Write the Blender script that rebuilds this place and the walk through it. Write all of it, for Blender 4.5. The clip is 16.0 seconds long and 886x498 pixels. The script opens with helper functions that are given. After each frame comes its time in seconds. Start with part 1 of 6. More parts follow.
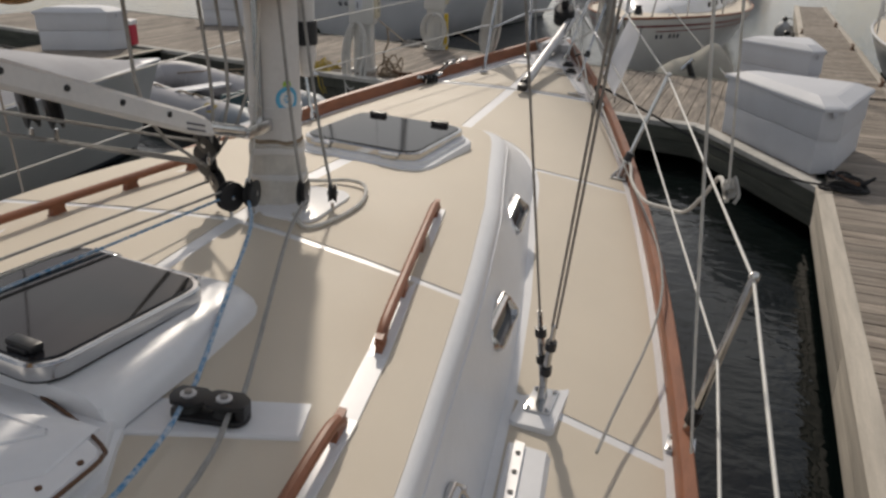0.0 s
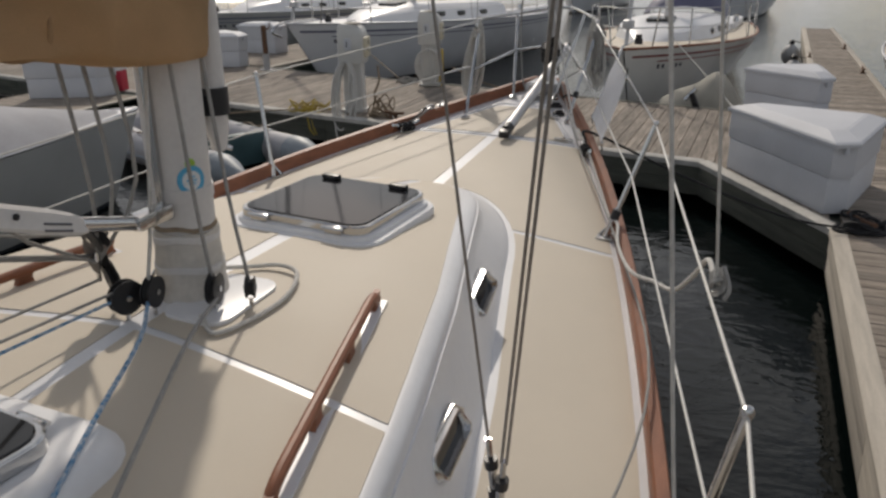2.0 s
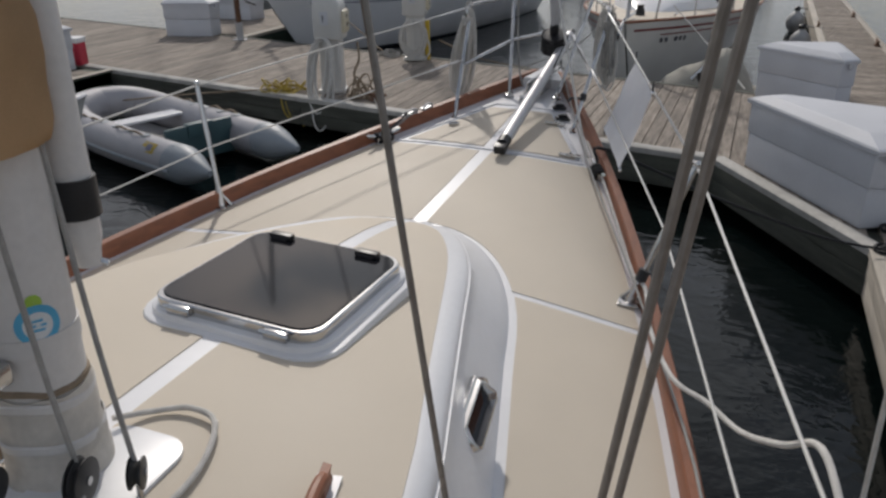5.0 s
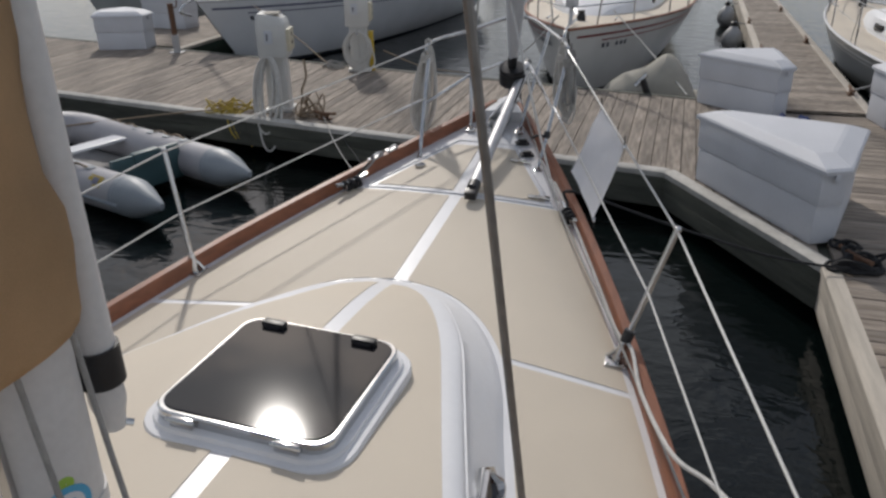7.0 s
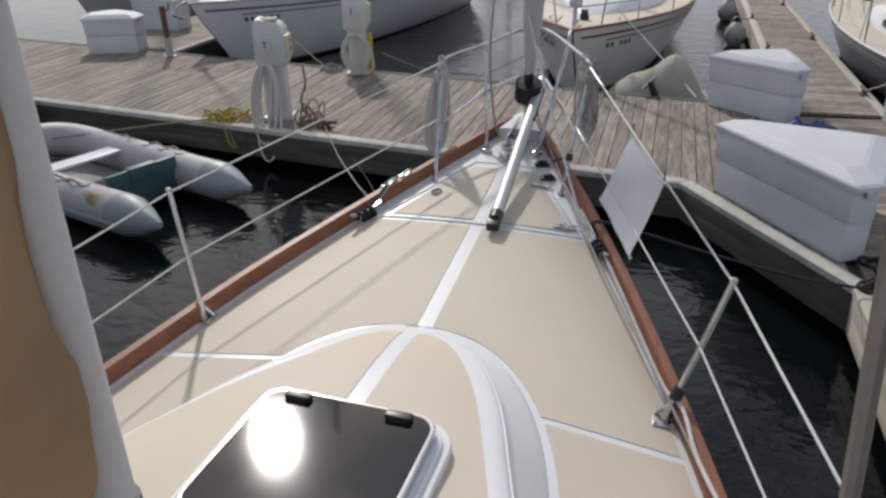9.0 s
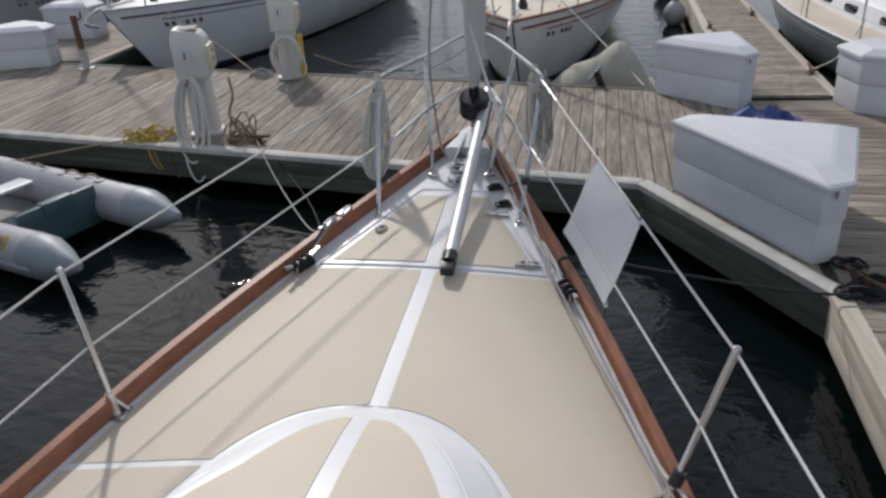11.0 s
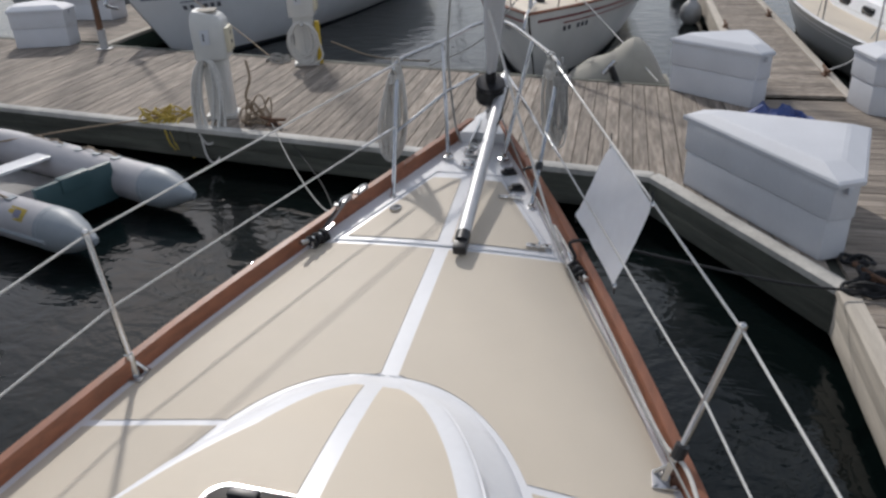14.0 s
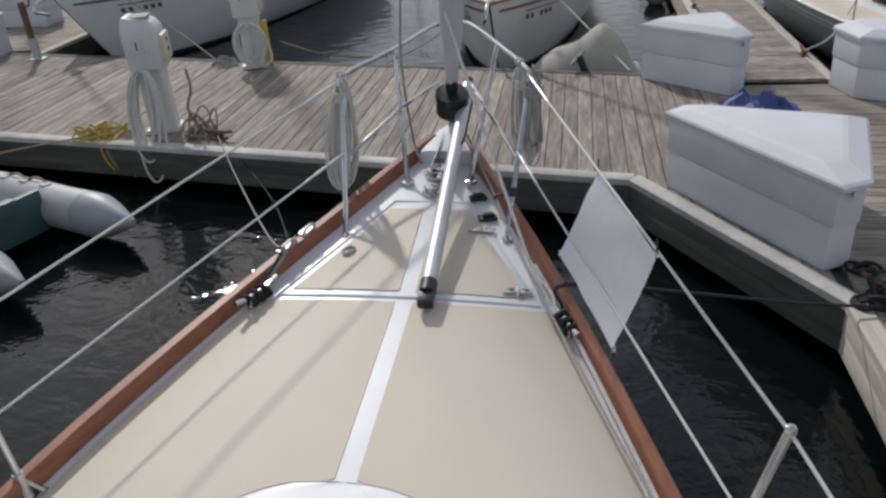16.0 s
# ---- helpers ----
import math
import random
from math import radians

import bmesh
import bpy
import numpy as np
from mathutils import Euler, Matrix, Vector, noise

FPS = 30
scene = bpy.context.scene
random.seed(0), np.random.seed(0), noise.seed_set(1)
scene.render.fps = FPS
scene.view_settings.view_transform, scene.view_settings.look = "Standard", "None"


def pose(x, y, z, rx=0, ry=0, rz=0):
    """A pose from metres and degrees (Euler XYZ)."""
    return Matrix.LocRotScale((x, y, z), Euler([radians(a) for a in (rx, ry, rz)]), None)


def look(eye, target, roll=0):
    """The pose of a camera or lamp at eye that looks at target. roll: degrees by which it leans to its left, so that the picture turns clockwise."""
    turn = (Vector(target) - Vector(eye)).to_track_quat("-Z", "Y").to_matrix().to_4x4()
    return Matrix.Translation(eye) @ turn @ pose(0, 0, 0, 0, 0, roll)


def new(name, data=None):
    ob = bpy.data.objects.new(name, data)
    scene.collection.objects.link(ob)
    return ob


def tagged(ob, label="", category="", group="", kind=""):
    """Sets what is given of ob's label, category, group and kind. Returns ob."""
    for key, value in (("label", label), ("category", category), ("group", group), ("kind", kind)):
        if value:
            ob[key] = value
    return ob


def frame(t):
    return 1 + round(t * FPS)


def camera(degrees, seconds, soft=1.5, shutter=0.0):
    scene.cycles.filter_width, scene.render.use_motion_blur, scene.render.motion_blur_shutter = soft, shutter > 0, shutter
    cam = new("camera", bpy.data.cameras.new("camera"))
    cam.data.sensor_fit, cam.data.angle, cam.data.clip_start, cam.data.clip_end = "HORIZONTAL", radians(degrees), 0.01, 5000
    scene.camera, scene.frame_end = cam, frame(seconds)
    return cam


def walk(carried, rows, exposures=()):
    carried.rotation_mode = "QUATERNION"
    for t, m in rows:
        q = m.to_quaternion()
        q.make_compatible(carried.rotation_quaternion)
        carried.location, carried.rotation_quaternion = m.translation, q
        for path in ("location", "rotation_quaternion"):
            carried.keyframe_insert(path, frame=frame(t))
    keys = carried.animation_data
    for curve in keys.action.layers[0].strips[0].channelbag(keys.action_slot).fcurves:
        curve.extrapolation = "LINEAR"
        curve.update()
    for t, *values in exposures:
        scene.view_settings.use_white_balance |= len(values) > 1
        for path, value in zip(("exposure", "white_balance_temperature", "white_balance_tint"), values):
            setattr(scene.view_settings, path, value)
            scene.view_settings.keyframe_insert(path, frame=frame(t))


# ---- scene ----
cam = camera(60.0, 16.0, soft=2.7)
EXPOSURES = [(0, -0.50, 7000, 11), (0.7, -0.64, 7000, 11), (3.5, -0.64, 6600, 11), (7, -0.50, 6400, 11), (8, -0.30, 6400, 11), (11, -0.30, 6250, 11), (12.5, 0.0, 6250, 11), (13.5, -0.10, 6250, 11), (14.5, -0.33, 6250, 11), (16, -0.25, 6250, 11)]
PATH = [
    (0, (1.573, 0.153, 1.346), (0.925, 1.879, 0.569), 1.1),
    (0.5, (1.558, 0.287, 1.366), (0.911, 2.021, 0.606), 0.7),
    (1, (1.576, 0.454, 1.385), (0.898, 2.193, 0.667), -0.2),
    (1.5, (1.615, 0.587, 1.385), (0.909, 2.316, 0.669), -1.4),
    (2, (1.622, 0.709, 1.385), (0.928, 2.446, 0.675), -0.8),
    (2.5, (1.559, 0.859, 1.39), (0.863, 2.59, 0.67), 0.7),
    (3, (1.48, 1.016, 1.415), (0.747, 2.718, 0.664), 0.6),
    (3.5, (1.424, 1.156, 1.424), (0.673, 2.861, 0.695), 2.1),
    (6, (1.191, 1.683, 1.585), (0.619, 3.4, 0.733), -2.3),
    (6.5, (1.117, 1.675, 1.643), (0.6, 3.415, 0.805), -1.1),
    (7, (1.101, 1.626, 1.829), (0.596, 3.37, 0.991), -1.3),
    (7.5, (1.069, 1.596, 1.927), (0.554, 3.359, 1.136), -1.7),
    (8, (1.01, 1.665, 1.917), (0.495, 3.422, 1.111), -1.9),
    (10.5, (0.751, 2.314, 2.004), (0.359, 4.052, 1.097), -3.0),
    (11, (0.751, 2.454, 2.015), (0.392, 4.202, 1.114), -4.1),
    (11.5, (0.775, 2.575, 2.038), (0.444, 4.354, 1.187), -4.0),
    (12, (0.781, 2.635, 2.042), (0.45, 4.424, 1.212), -4.4),
    (12.5, (0.776, 2.652, 2.053), (0.438, 4.445, 1.233), -4.5),
    (13, (0.752, 2.59, 2.041), (0.412, 4.372, 1.199), -4.3),
    (13.5, (0.737, 2.457, 2.007), (0.378, 4.222, 1.138), -3.3),
    (14, (0.738, 2.351, 1.978), (0.361, 4.091, 1.066), -2.5),
    (14.5, (0.751, 2.278, 1.968), (0.319, 4.007, 1.06), -1.6),
    (15, (0.777, 2.42, 1.939), (0.371, 4.134, 0.992), -2.8),
    (15.5, (0.718, 2.716, 1.983), (0.416, 4.438, 1.012), -4.3),
    (16, (0.664, 2.997, 1.954), (0.36, 4.732, 1.006), -4.5),
]
walk(cam, [(t, look(eye, target, roll)) for t, eye, target, roll in PATH], EXPOSURES)
# ---- world, sun and light ----
SUN_AZ, SUN_EL = radians(-28), radians(38.5)
sun_way = Vector((math.sin(SUN_AZ) * math.cos(SUN_EL), math.cos(SUN_AZ) * math.cos(SUN_EL), math.sin(SUN_EL)))
world = bpy.data.worlds.new("sky")
scene.world = world
world.use_nodes = True
wn = world.node_tree.nodes
wl = world.node_tree.links
wn.clear()
sky = wn.new("ShaderNodeTexSky")
sky.sky_type, sky.sun_disc, sky.sun_elevation, sky.sun_rotation = "NISHITA", False, SUN_EL, SUN_AZ
sky.air_density, sky.dust_density, sky.ozone_density = 1.0, 1.8, 1.0
wcoord = wn.new("ShaderNodeTexCoord")
wmap = wn.new("ShaderNodeMapping")
wmap.inputs["Scale"].default_value = (1.6, 1.6, 4.0)
wnoise = wn.new("ShaderNodeTexNoise")
wnoise.inputs["Scale"].default_value, wnoise.inputs["Detail"].default_value = 4.2, 7
wramp = wn.new("ShaderNodeValToRGB")
wramp.color_ramp.elements[0].position, wramp.color_ramp.elements[1].position = 0.41, 0.57
wmix = wn.new("ShaderNodeMixRGB")
wmix.inputs[2].default_value = (10.2, 10.6, 11.2, 1)
wback = wn.new("ShaderNodeBackground")
wback.inputs["Strength"].default_value = 0.1
wout = wn.new("ShaderNodeOutputWorld")
wl.new(wcoord.outputs["Generated"], wmap.inputs["Vector"])
wl.new(wmap.outputs["Vector"], wnoise.inputs["Vector"])
wl.new(wnoise.outputs["Fac"], wramp.inputs["Fac"])
wsep = wn.new("ShaderNodeSeparateXYZ")
wfall = wn.new("ShaderNodeMapRange")
wfall.inputs["From Min"].default_value, wfall.inputs["From Max"].default_value = 0.45, 0.95
wfall.inputs["To Min"].default_value, wfall.inputs["To Max"].default_value = 1.0, 0.35
wmul = wn.new("ShaderNodeMath")
wmul.operation = "MULTIPLY"
wl.new(wcoord.outputs["Generated"], wsep.inputs["Vector"])
wl.new(wsep.outputs["Z"], wfall.inputs["Value"])
wl.new(wramp.outputs["Color"], wmul.inputs[0])
wl.new(wfall.outputs["Result"], wmul.inputs[1])
wl.new(wmul.outputs[0], wmix.inputs[0])
wl.new(sky.outputs["Color"], wmix.inputs[1])
wl.new(wmix.outputs["Color"], wback.inputs["Color"])
wl.new(wback.outputs["Background"], wout.inputs["Surface"])
lamp = bpy.data.lights.new("sun", "SUN")
lamp.energy, lamp.angle, lamp.color = 3.3, radians(2.2), (1.0, 0.94, 0.86)
sun = new("sun", lamp)
sun.matrix_world = look(sun_way * 50, (0, 0, 0))


# ---- materials ----
def material(name, color, rough=0.5, metal=0.0, vary=0.12, scale=6.0, bump=0.0, bump_scale=80.0, second=None, stretch=(1, 1, 1), blotch=0.0, coat=0.0, per_object=0.0, ior=1.45, through_light=0.0):
    """A surface with variation at two scales: soft stains and fine grain, with relief."""
    m = bpy.data.materials.new(name)
    m.use_nodes = True
    nt = m.node_tree
    n, l = nt.nodes, nt.links
    b = n["Principled BSDF"]
    b.inputs["Roughness"].default_value, b.inputs["Metallic"].default_value = rough, metal
    b.inputs["IOR"].default_value = ior
    b.inputs["Coat Weight"].default_value = coat
    co = n.new("ShaderNodeTexCoord")
    mp = n.new("ShaderNodeMapping")
    mp.inputs["Scale"].default_value = stretch
    l.new(co.outputs["Object"], mp.inputs["Vector"])
    big = n.new("ShaderNodeTexNoise")
    big.inputs["Scale"].default_value, big.inputs["Detail"].default_value = scale, 5
    l.new(mp.outputs["Vector"], big.inputs["Vector"])
    fine = n.new("ShaderNodeTexNoise")
    fine.inputs["Scale"].default_value, fine.inputs["Detail"].default_value = bump_scale, 4
    l.new(mp.outputs["Vector"], fine.inputs["Vector"])
    mix = n.new("ShaderNodeMixRGB")
    dark = second or tuple(c * (1 - vary) for c in color)
    mix.inputs[1].default_value, mix.inputs[2].default_value = (*dark, 1), (*color, 1)
    ramp = n.new("ShaderNodeValToRGB")
    ramp.color_ramp.elements[0].position, ramp.color_ramp.elements[1].position = 0.32, 0.66
    l.new(big.outputs["Fac"], ramp.inputs["Fac"])
    l.new(ramp.outputs["Color"], mix.inputs[0])
    grain = n.new("ShaderNodeHueSaturation")
    ma = n.new("ShaderNodeMapRange")
    ma.inputs["To Min"].default_value, ma.inputs["To Max"].default_value = 1 - vary, 1 + vary * 0.6
    l.new(fine.outputs["Fac"], ma.inputs["Value"])
    l.new(ma.outputs["Result"], grain.inputs["Value"])
    l.new(mix.outputs["Color"], grain.inputs["Color"])
    last = grain
    if per_object:
        info = n.new("ShaderNodeObjectInfo")
        rr = n.new("ShaderNodeMapRange")
        rr.inputs["To Min"].default_value, rr.inputs["To Max"].default_value = 1 - per_object, 1 + per_object
        l.new(info.outputs["Random"], rr.inputs["Value"])
        last = n.new("ShaderNodeHueSaturation")
        l.new(rr.outputs["Result"], last.inputs["Value"])
        l.new(grain.outputs["Color"], last.inputs["Color"])
        off = n.new("ShaderNodeVectorMath")
        off.operation = "ADD"
        l.new(co.outputs["Object"], off.inputs[0])
        sc = n.new("ShaderNodeMath")
        sc.operation = "MULTIPLY"
        sc.inputs[1].default_value = 37.0
        l.new(info.outputs["Random"], sc.inputs[0])
        l.new(sc.outputs[0], off.inputs[1])
        l.new(off.outputs[0], mp.inputs["Vector"])
    if blotch:
        spots = n.new("ShaderNodeTexNoise")
        spots.inputs["Scale"].default_value, spots.inputs["Detail"].default_value = scale * 0.35, 3
        l.new(mp.outputs["Vector"], spots.inputs["Vector"])
        sr = n.new("ShaderNodeMapRange")
        sr.inputs["From Min"].default_value, sr.inputs["From Max"].default_value = 0.3, 0.7
        sr.inputs["To Min"].default_value, sr.inputs["To Max"].default_value = 1 - blotch, 1 + blotch * 0.4
        l.new(spots.outputs["Fac"], sr.inputs["Value"])
        bl = n.new("ShaderNodeHueSaturation")
        l.new(sr.outputs["Result"], bl.inputs["Value"])
        l.new(last.outputs["Color"], bl.inputs["Color"])
        last = bl
    l.new(last.outputs["Color"], b.inputs["Base Color"])
    rv = n.new("ShaderNodeMapRange")
    rv.inputs["To Min"].default_value, rv.inputs["To Max"].default_value = max(0.02, rough * 0.8), min(1, rough * 1.2)
    l.new(big.outputs["Fac"], rv.inputs["Value"])
    l.new(rv.outputs["Result"], b.inputs["Roughness"])
    if through_light:
        tr = n.new("ShaderNodeBsdfTranslucent")
        l.new(last.outputs["Color"], tr.inputs["Color"])
        ms = n.new("ShaderNodeMixShader")
        ms.inputs["Fac"].default_value = through_light
        l.new(b.outputs["BSDF"], ms.inputs[1])
        l.new(tr.outputs["BSDF"], ms.inputs[2])
        l.new(ms.outputs["Shader"], n["Material Output"].inputs["Surface"])
    if bump:
        bp = n.new("ShaderNodeBump")
        bp.inputs["Strength"].default_value, bp.inputs["Distance"].default_value = bump, 0.004
        l.new(fine.outputs["Fac"], bp.inputs["Height"])
        l.new(bp.outputs["Normal"], b.inputs["Normal"])
    return m


GEL = material("white_gelcoat", (0.74, 0.74, 0.75), 0.34, vary=0.05, scale=3, bump=0.02, bump_scale=30)
GREYGEL = material("grey_white_gelcoat", (0.66, 0.66, 0.68), 0.3, vary=0.06, scale=3, bump=0.03, bump_scale=30, coat=0.2)
NONSKID = material("cream_nonskid", (0.61, 0.535, 0.43), 0.62, vary=0.06, scale=2.2, bump=0.2, bump_scale=420, blotch=0.07)
TEAK = material("varnished_teak", (0.30, 0.115, 0.06), 0.5, vary=0.3, scale=5, bump=0.08, bump_scale=60, stretch=(6, 1, 6))
STEEL = material("stainless_steel", (0.55, 0.55, 0.55), 0.15, 1.0, vary=0.08, scale=12, bump_scale=200)
ALLOY = material("brushed_aluminium", (0.60, 0.60, 0.61), 0.5, 0.7, vary=0.1, scale=8, bump=0.05, bump_scale=120, stretch=(1, 1, 8))
MASTPAINT = material("white_mast_paint", (0.70, 0.68, 0.66), 0.4, vary=0.1, scale=4, bump=0.03, bump_scale=60, blotch=0.12)
BOOT = material("mast_boot_tape", (0.66, 0.62, 0.56), 0.6, vary=0.16, scale=14, bump=0.3, bump_scale=60, blotch=0.2)
BLACK = material("black_plastic", (0.02, 0.02, 0.022), 0.4, vary=0.3, scale=20, bump=0.1, bump_scale=150)
RUBBER = material("black_rubber", (0.03, 0.03, 0.03), 0.7, vary=0.25, scale=20)
CANVAS = material("tan_canvas", (0.67, 0.47, 0.275), 0.85, vary=0.14, scale=5, bump=0.35, bump_scale=300, blotch=0.18, through_light=0.5)
ROPE = material("white_rope", (0.62, 0.60, 0.56), 0.8, vary=0.2, scale=30, bump=0.5, bump_scale=260)
GREYROPE = material("weathered_rope", (0.36, 0.35, 0.33), 0.85, vary=0.25, scale=30, bump=0.5, bump_scale=260)
TANROPE = material("tan_rope", (0.30, 0.23, 0.16), 0.85, vary=0.25, scale=30, bump=0.5, bump_scale=260)
BLUEROPE = material("blue_flecked_rope", (0.05, 0.22, 0.42), 0.75, scale=70, second=(0.5, 0.55, 0.6), bump=0.4, bump_scale=260)
YELLOWROPE = material("yellow_rope", (0.46, 0.34, 0.06), 0.8, vary=0.25, scale=30, bump=0.5, bump_scale=260)
BLACKROPE = material("black_rope", (0.015, 0.015, 0.017), 0.75, vary=0.3, scale=30, bump=0.5, bump_scale=260)
WIRE = material("wire_rope", (0.34, 0.32, 0.30), 0.4, 0.8, vary=0.2, scale=60)
LIFELINE = material("coated_lifeline", (0.56, 0.55, 0.52), 0.5, vary=0.1, scale=20)
SMOKED = material("smoked_acrylic", (0.012, 0.012, 0.014), 0.06, vary=0.1, scale=3, ior=1.44)
PORTGLASS = material("dark_port_glass", (0.015, 0.016, 0.018), 0.08, vary=0.1, scale=3, ior=1.5)
VINYL = material("white_vinyl_banner", (0.88, 0.88, 0.90), 0.5, vary=0.05, scale=6, bump=0.15, bump_scale=30, through_light=0.34)
BOXWHITE = material("white_fibreglass_box", (0.57, 0.58, 0.61), 0.62, vary=0.06, scale=3, bump=0.05, bump_scale=40, blotch=0.06)
PLANK = material("weathered_grey_plank", (0.36, 0.31, 0.26), 0.85, vary=0.30, second=(0.185, 0.15, 0.118), scale=3.4, bump=0.7, bump_scale=28, stretch=(9, 3, 9), blotch=0.36, per_object=0.17)
FASCIA = material("weathered_dock_fascia", (0.105, 0.108, 0.088), 0.85, vary=0.35, scale=4, bump=0.5, bump_scale=40, blotch=0.45, stretch=(0.6, 0.6, 5))
RUBSTRIP = material("pale_vinyl_rub_strip", (0.52, 0.50, 0.46), 0.7, vary=0.25, scale=5, bump=0.2, bump_scale=30, blotch=0.25)
PALEWOOD = material("pale_bleached_timber", (0.52, 0.47, 0.40), 0.8, vary=0.2, scale=4, bump=0.4, bump_scale=40, stretch=(8, 0.6, 8), blotch=0.15)
SLIMEWOOD = material("green_stained_timber", (0.055, 0.085, 0.06), 0.8, vary=0.3, scale=4, bump=0.4, bump_scale=40, blotch=0.3)
PEDESTAL = material("cream_power_pedestal", (0.62, 0.61, 0.58), 0.45, vary=0.08, scale=5, blotch=0.08)
HYPALON = material("grey_hypalon", (0.39, 0.38, 0.395), 0.55, vary=0.08, scale=6, bump=0.08, bump_scale=120)
TEALTRIM = material("blue_grey_hypalon", (0.27, 0.30, 0.325), 0.5, vary=0.1, scale=6)
TEALDARK = material("dark_teal_transom", (0.05, 0.10, 0.11), 0.5, vary=0.12, scale=6)
FLOORGREY = material("dinghy_floor", (0.32, 0.31, 0.30), 0.7, vary=0.2, scale=7, blotch=0.2)
TARP = material("grey_beige_tarp", (0.36, 0.34, 0.29), 0.8, vary=0.12, scale=5, bump=0.2, bump_scale=90, blotch=0.12)
BLUETARP = material("blue_tarp", (0.05, 0.08, 0.24), 0.6, vary=0.2, scale=10, bump=0.2, bump_scale=60)
YELLOW = material("yellow_plastic", (0.62, 0.42, 0.03), 0.5, vary=0.12, scale=8)
GREEN = material("green_print", (0.35, 0.55, 0.08), 0.5, scale=8)
BLUEPRINT = material("blue_print", (0.10, 0.42, 0.66), 0.5, scale=8)
WHITEPRINT = material("white_print", (0.75, 0.77, 0.78), 0.5, scale=8)
HULLWHITE = material("white_hull_gelcoat", (0.72, 0.73, 0.75), 0.25, vary=0.06, scale=2, blotch=0.06, coat=0.3)
HULLCREAM = material("cream_hull_gelcoat", (0.66, 0.65, 0.62), 0.25, vary=0.06, scale=2, blotch=0.08, coat=0.3)
# own grey of one hull; on the pale boats, shade put into the colour
HULLGREY = material("grey_and_shaded_hull_gelcoat", (0.42, 0.43, 0.42), 0.3, vary=0.08, scale=2, blotch=0.1, coat=0.2)
YELLOWED = material("sun_yellowed_plastic", (0.60, 0.54, 0.40), 0.5, vary=0.12, scale=7, blotch=0.15)
BOTTOM = material("dark_bottom_paint", (0.02, 0.025, 0.035), 0.7, vary=0.3, scale=4)
NAVY = material("navy_stripe", (0.13, 0.13, 0.20), 0.4, scale=4)
MAROON = material("maroon_stripe", (0.22, 0.06, 0.06), 0.4, scale=4)
LETTER = material("dark_lettering", (0.10, 0.10, 0.12), 0.5, scale=8)
RUST = material("rusty_iron", (0.16, 0.085, 0.05), 0.85, vary=0.35, scale=14, bump=0.4, bump_scale=90)
RED = material("red_plastic", (0.5, 0.03, 0.06), 0.45, scale=8)
COVERGREY = material("grey_boat_cover_cloth", (0.36, 0.36, 0.38), 0.8, vary=0.1, scale=6, bump=0.25, bump_scale=60, blotch=0.12)
FENDER = material("grey_fender_vinyl", (0.42, 0.42, 0.42), 0.5, vary=0.12, scale=8)
SAILCLOTH = material("furled_sail_cover_cloth", (0.52, 0.52, 0.53), 0.8, vary=0.08, scale=6, bump=0.25, bump_scale=60)


def water_material():
    m = bpy.data.materials.new("harbour_water")
    m.use_nodes = True
    n, l = m.node_tree.nodes, m.node_tree.links
    b = n["Principled BSDF"]
    b.inputs["Base Color"].default_value = (0.002, 0.004, 0.004, 1)
    b.inputs["Roughness"].default_value, b.inputs["IOR"].default_value = 0.03, 1.32
    co = n.new("ShaderNodeTexCoord")
    mp = n.new("ShaderNodeMapping")
    mp.inputs["Scale"].default_value = (1.0, 1.5, 1.0)
    mp.inputs["Rotation"].default_value = (0, 0, radians(15))
    l.new(co.outputs["Object"], mp.inputs["Vector"])
    a = n.new("ShaderNodeTexNoise")
    a.inputs["Scale"].default_value, a.inputs["Detail"].default_value, a.inputs["Distortion"].default_value = 2.6, 3, 0.6
    c = n.new("ShaderNodeTexNoise")
    c.inputs["Scale"].default_value, c.inputs["Detail"].default_value = 9.0, 3
    l.new(mp.outputs["Vector"], a.inputs["Vector"])
    l.new(mp.outputs["Vector"], c.inputs["Vector"])
    ad = n.new("ShaderNodeMath")
    ad.operation = "MULTIPLY_ADD"
    ad.inputs[1].default_value = 0.22
    l.new(c.outputs["Fac"], ad.inputs[0])
    l.new(a.outputs["Fac"], ad.inputs[2])
    bp = n.new("ShaderNodeBump")
    bp.inputs["Strength"].default_value, bp.inputs["Distance"].default_value = 0.32, 0.05
    l.new(ad.outputs[0], bp.inputs["Height"])
    l.new(bp.outputs["Normal"], b.inputs["Normal"])
    return m


WATER = water_material()


# ---- mesh tools ----
def part(name, bm, mat, parent=None, label="", angle=35):
    """Links a bmesh as one mesh object, under a thing or a part."""
    me = bpy.data.meshes.new(name)
    bmesh.ops.recalc_face_normals(bm, faces=bm.faces)
    bm.to_mesh(me)
    bm.free()
    for p in me.polygons:
        p.use_smooth = True
    me.set_sharp_from_angle(angle=radians(angle))
    me.materials.append(mat)
    ob = new(name, me)
    ob.parent = parent
    if label:
        ob["label"] = label
    return ob


def thing(name, label, category, m=None, group="", kind=""):
    ob = new(name)
    ob.empty_display_size = 0.1
    ob.matrix_basis = m if m is not None else Matrix()
    return tagged(ob, label, category, group, kind)


def grid(rows, closed=False, caps=False, bm=None):
    """Faces between rows of points of equal length."""
    bm = bm or bmesh.new()
    vs = [[bm.verts.new(p) for p in row] for row in rows]
    n = len(rows[0])
    for a, b in zip(vs, vs[1:]):
        for i in range(n if closed else n - 1):
            j = (i + 1) % n
            bm.faces.new((a[i], a[j], b[j], b[i]))
    if caps:
        bm.faces.new(vs[0][::-1])
        bm.faces.new(vs[-1])
    return bm


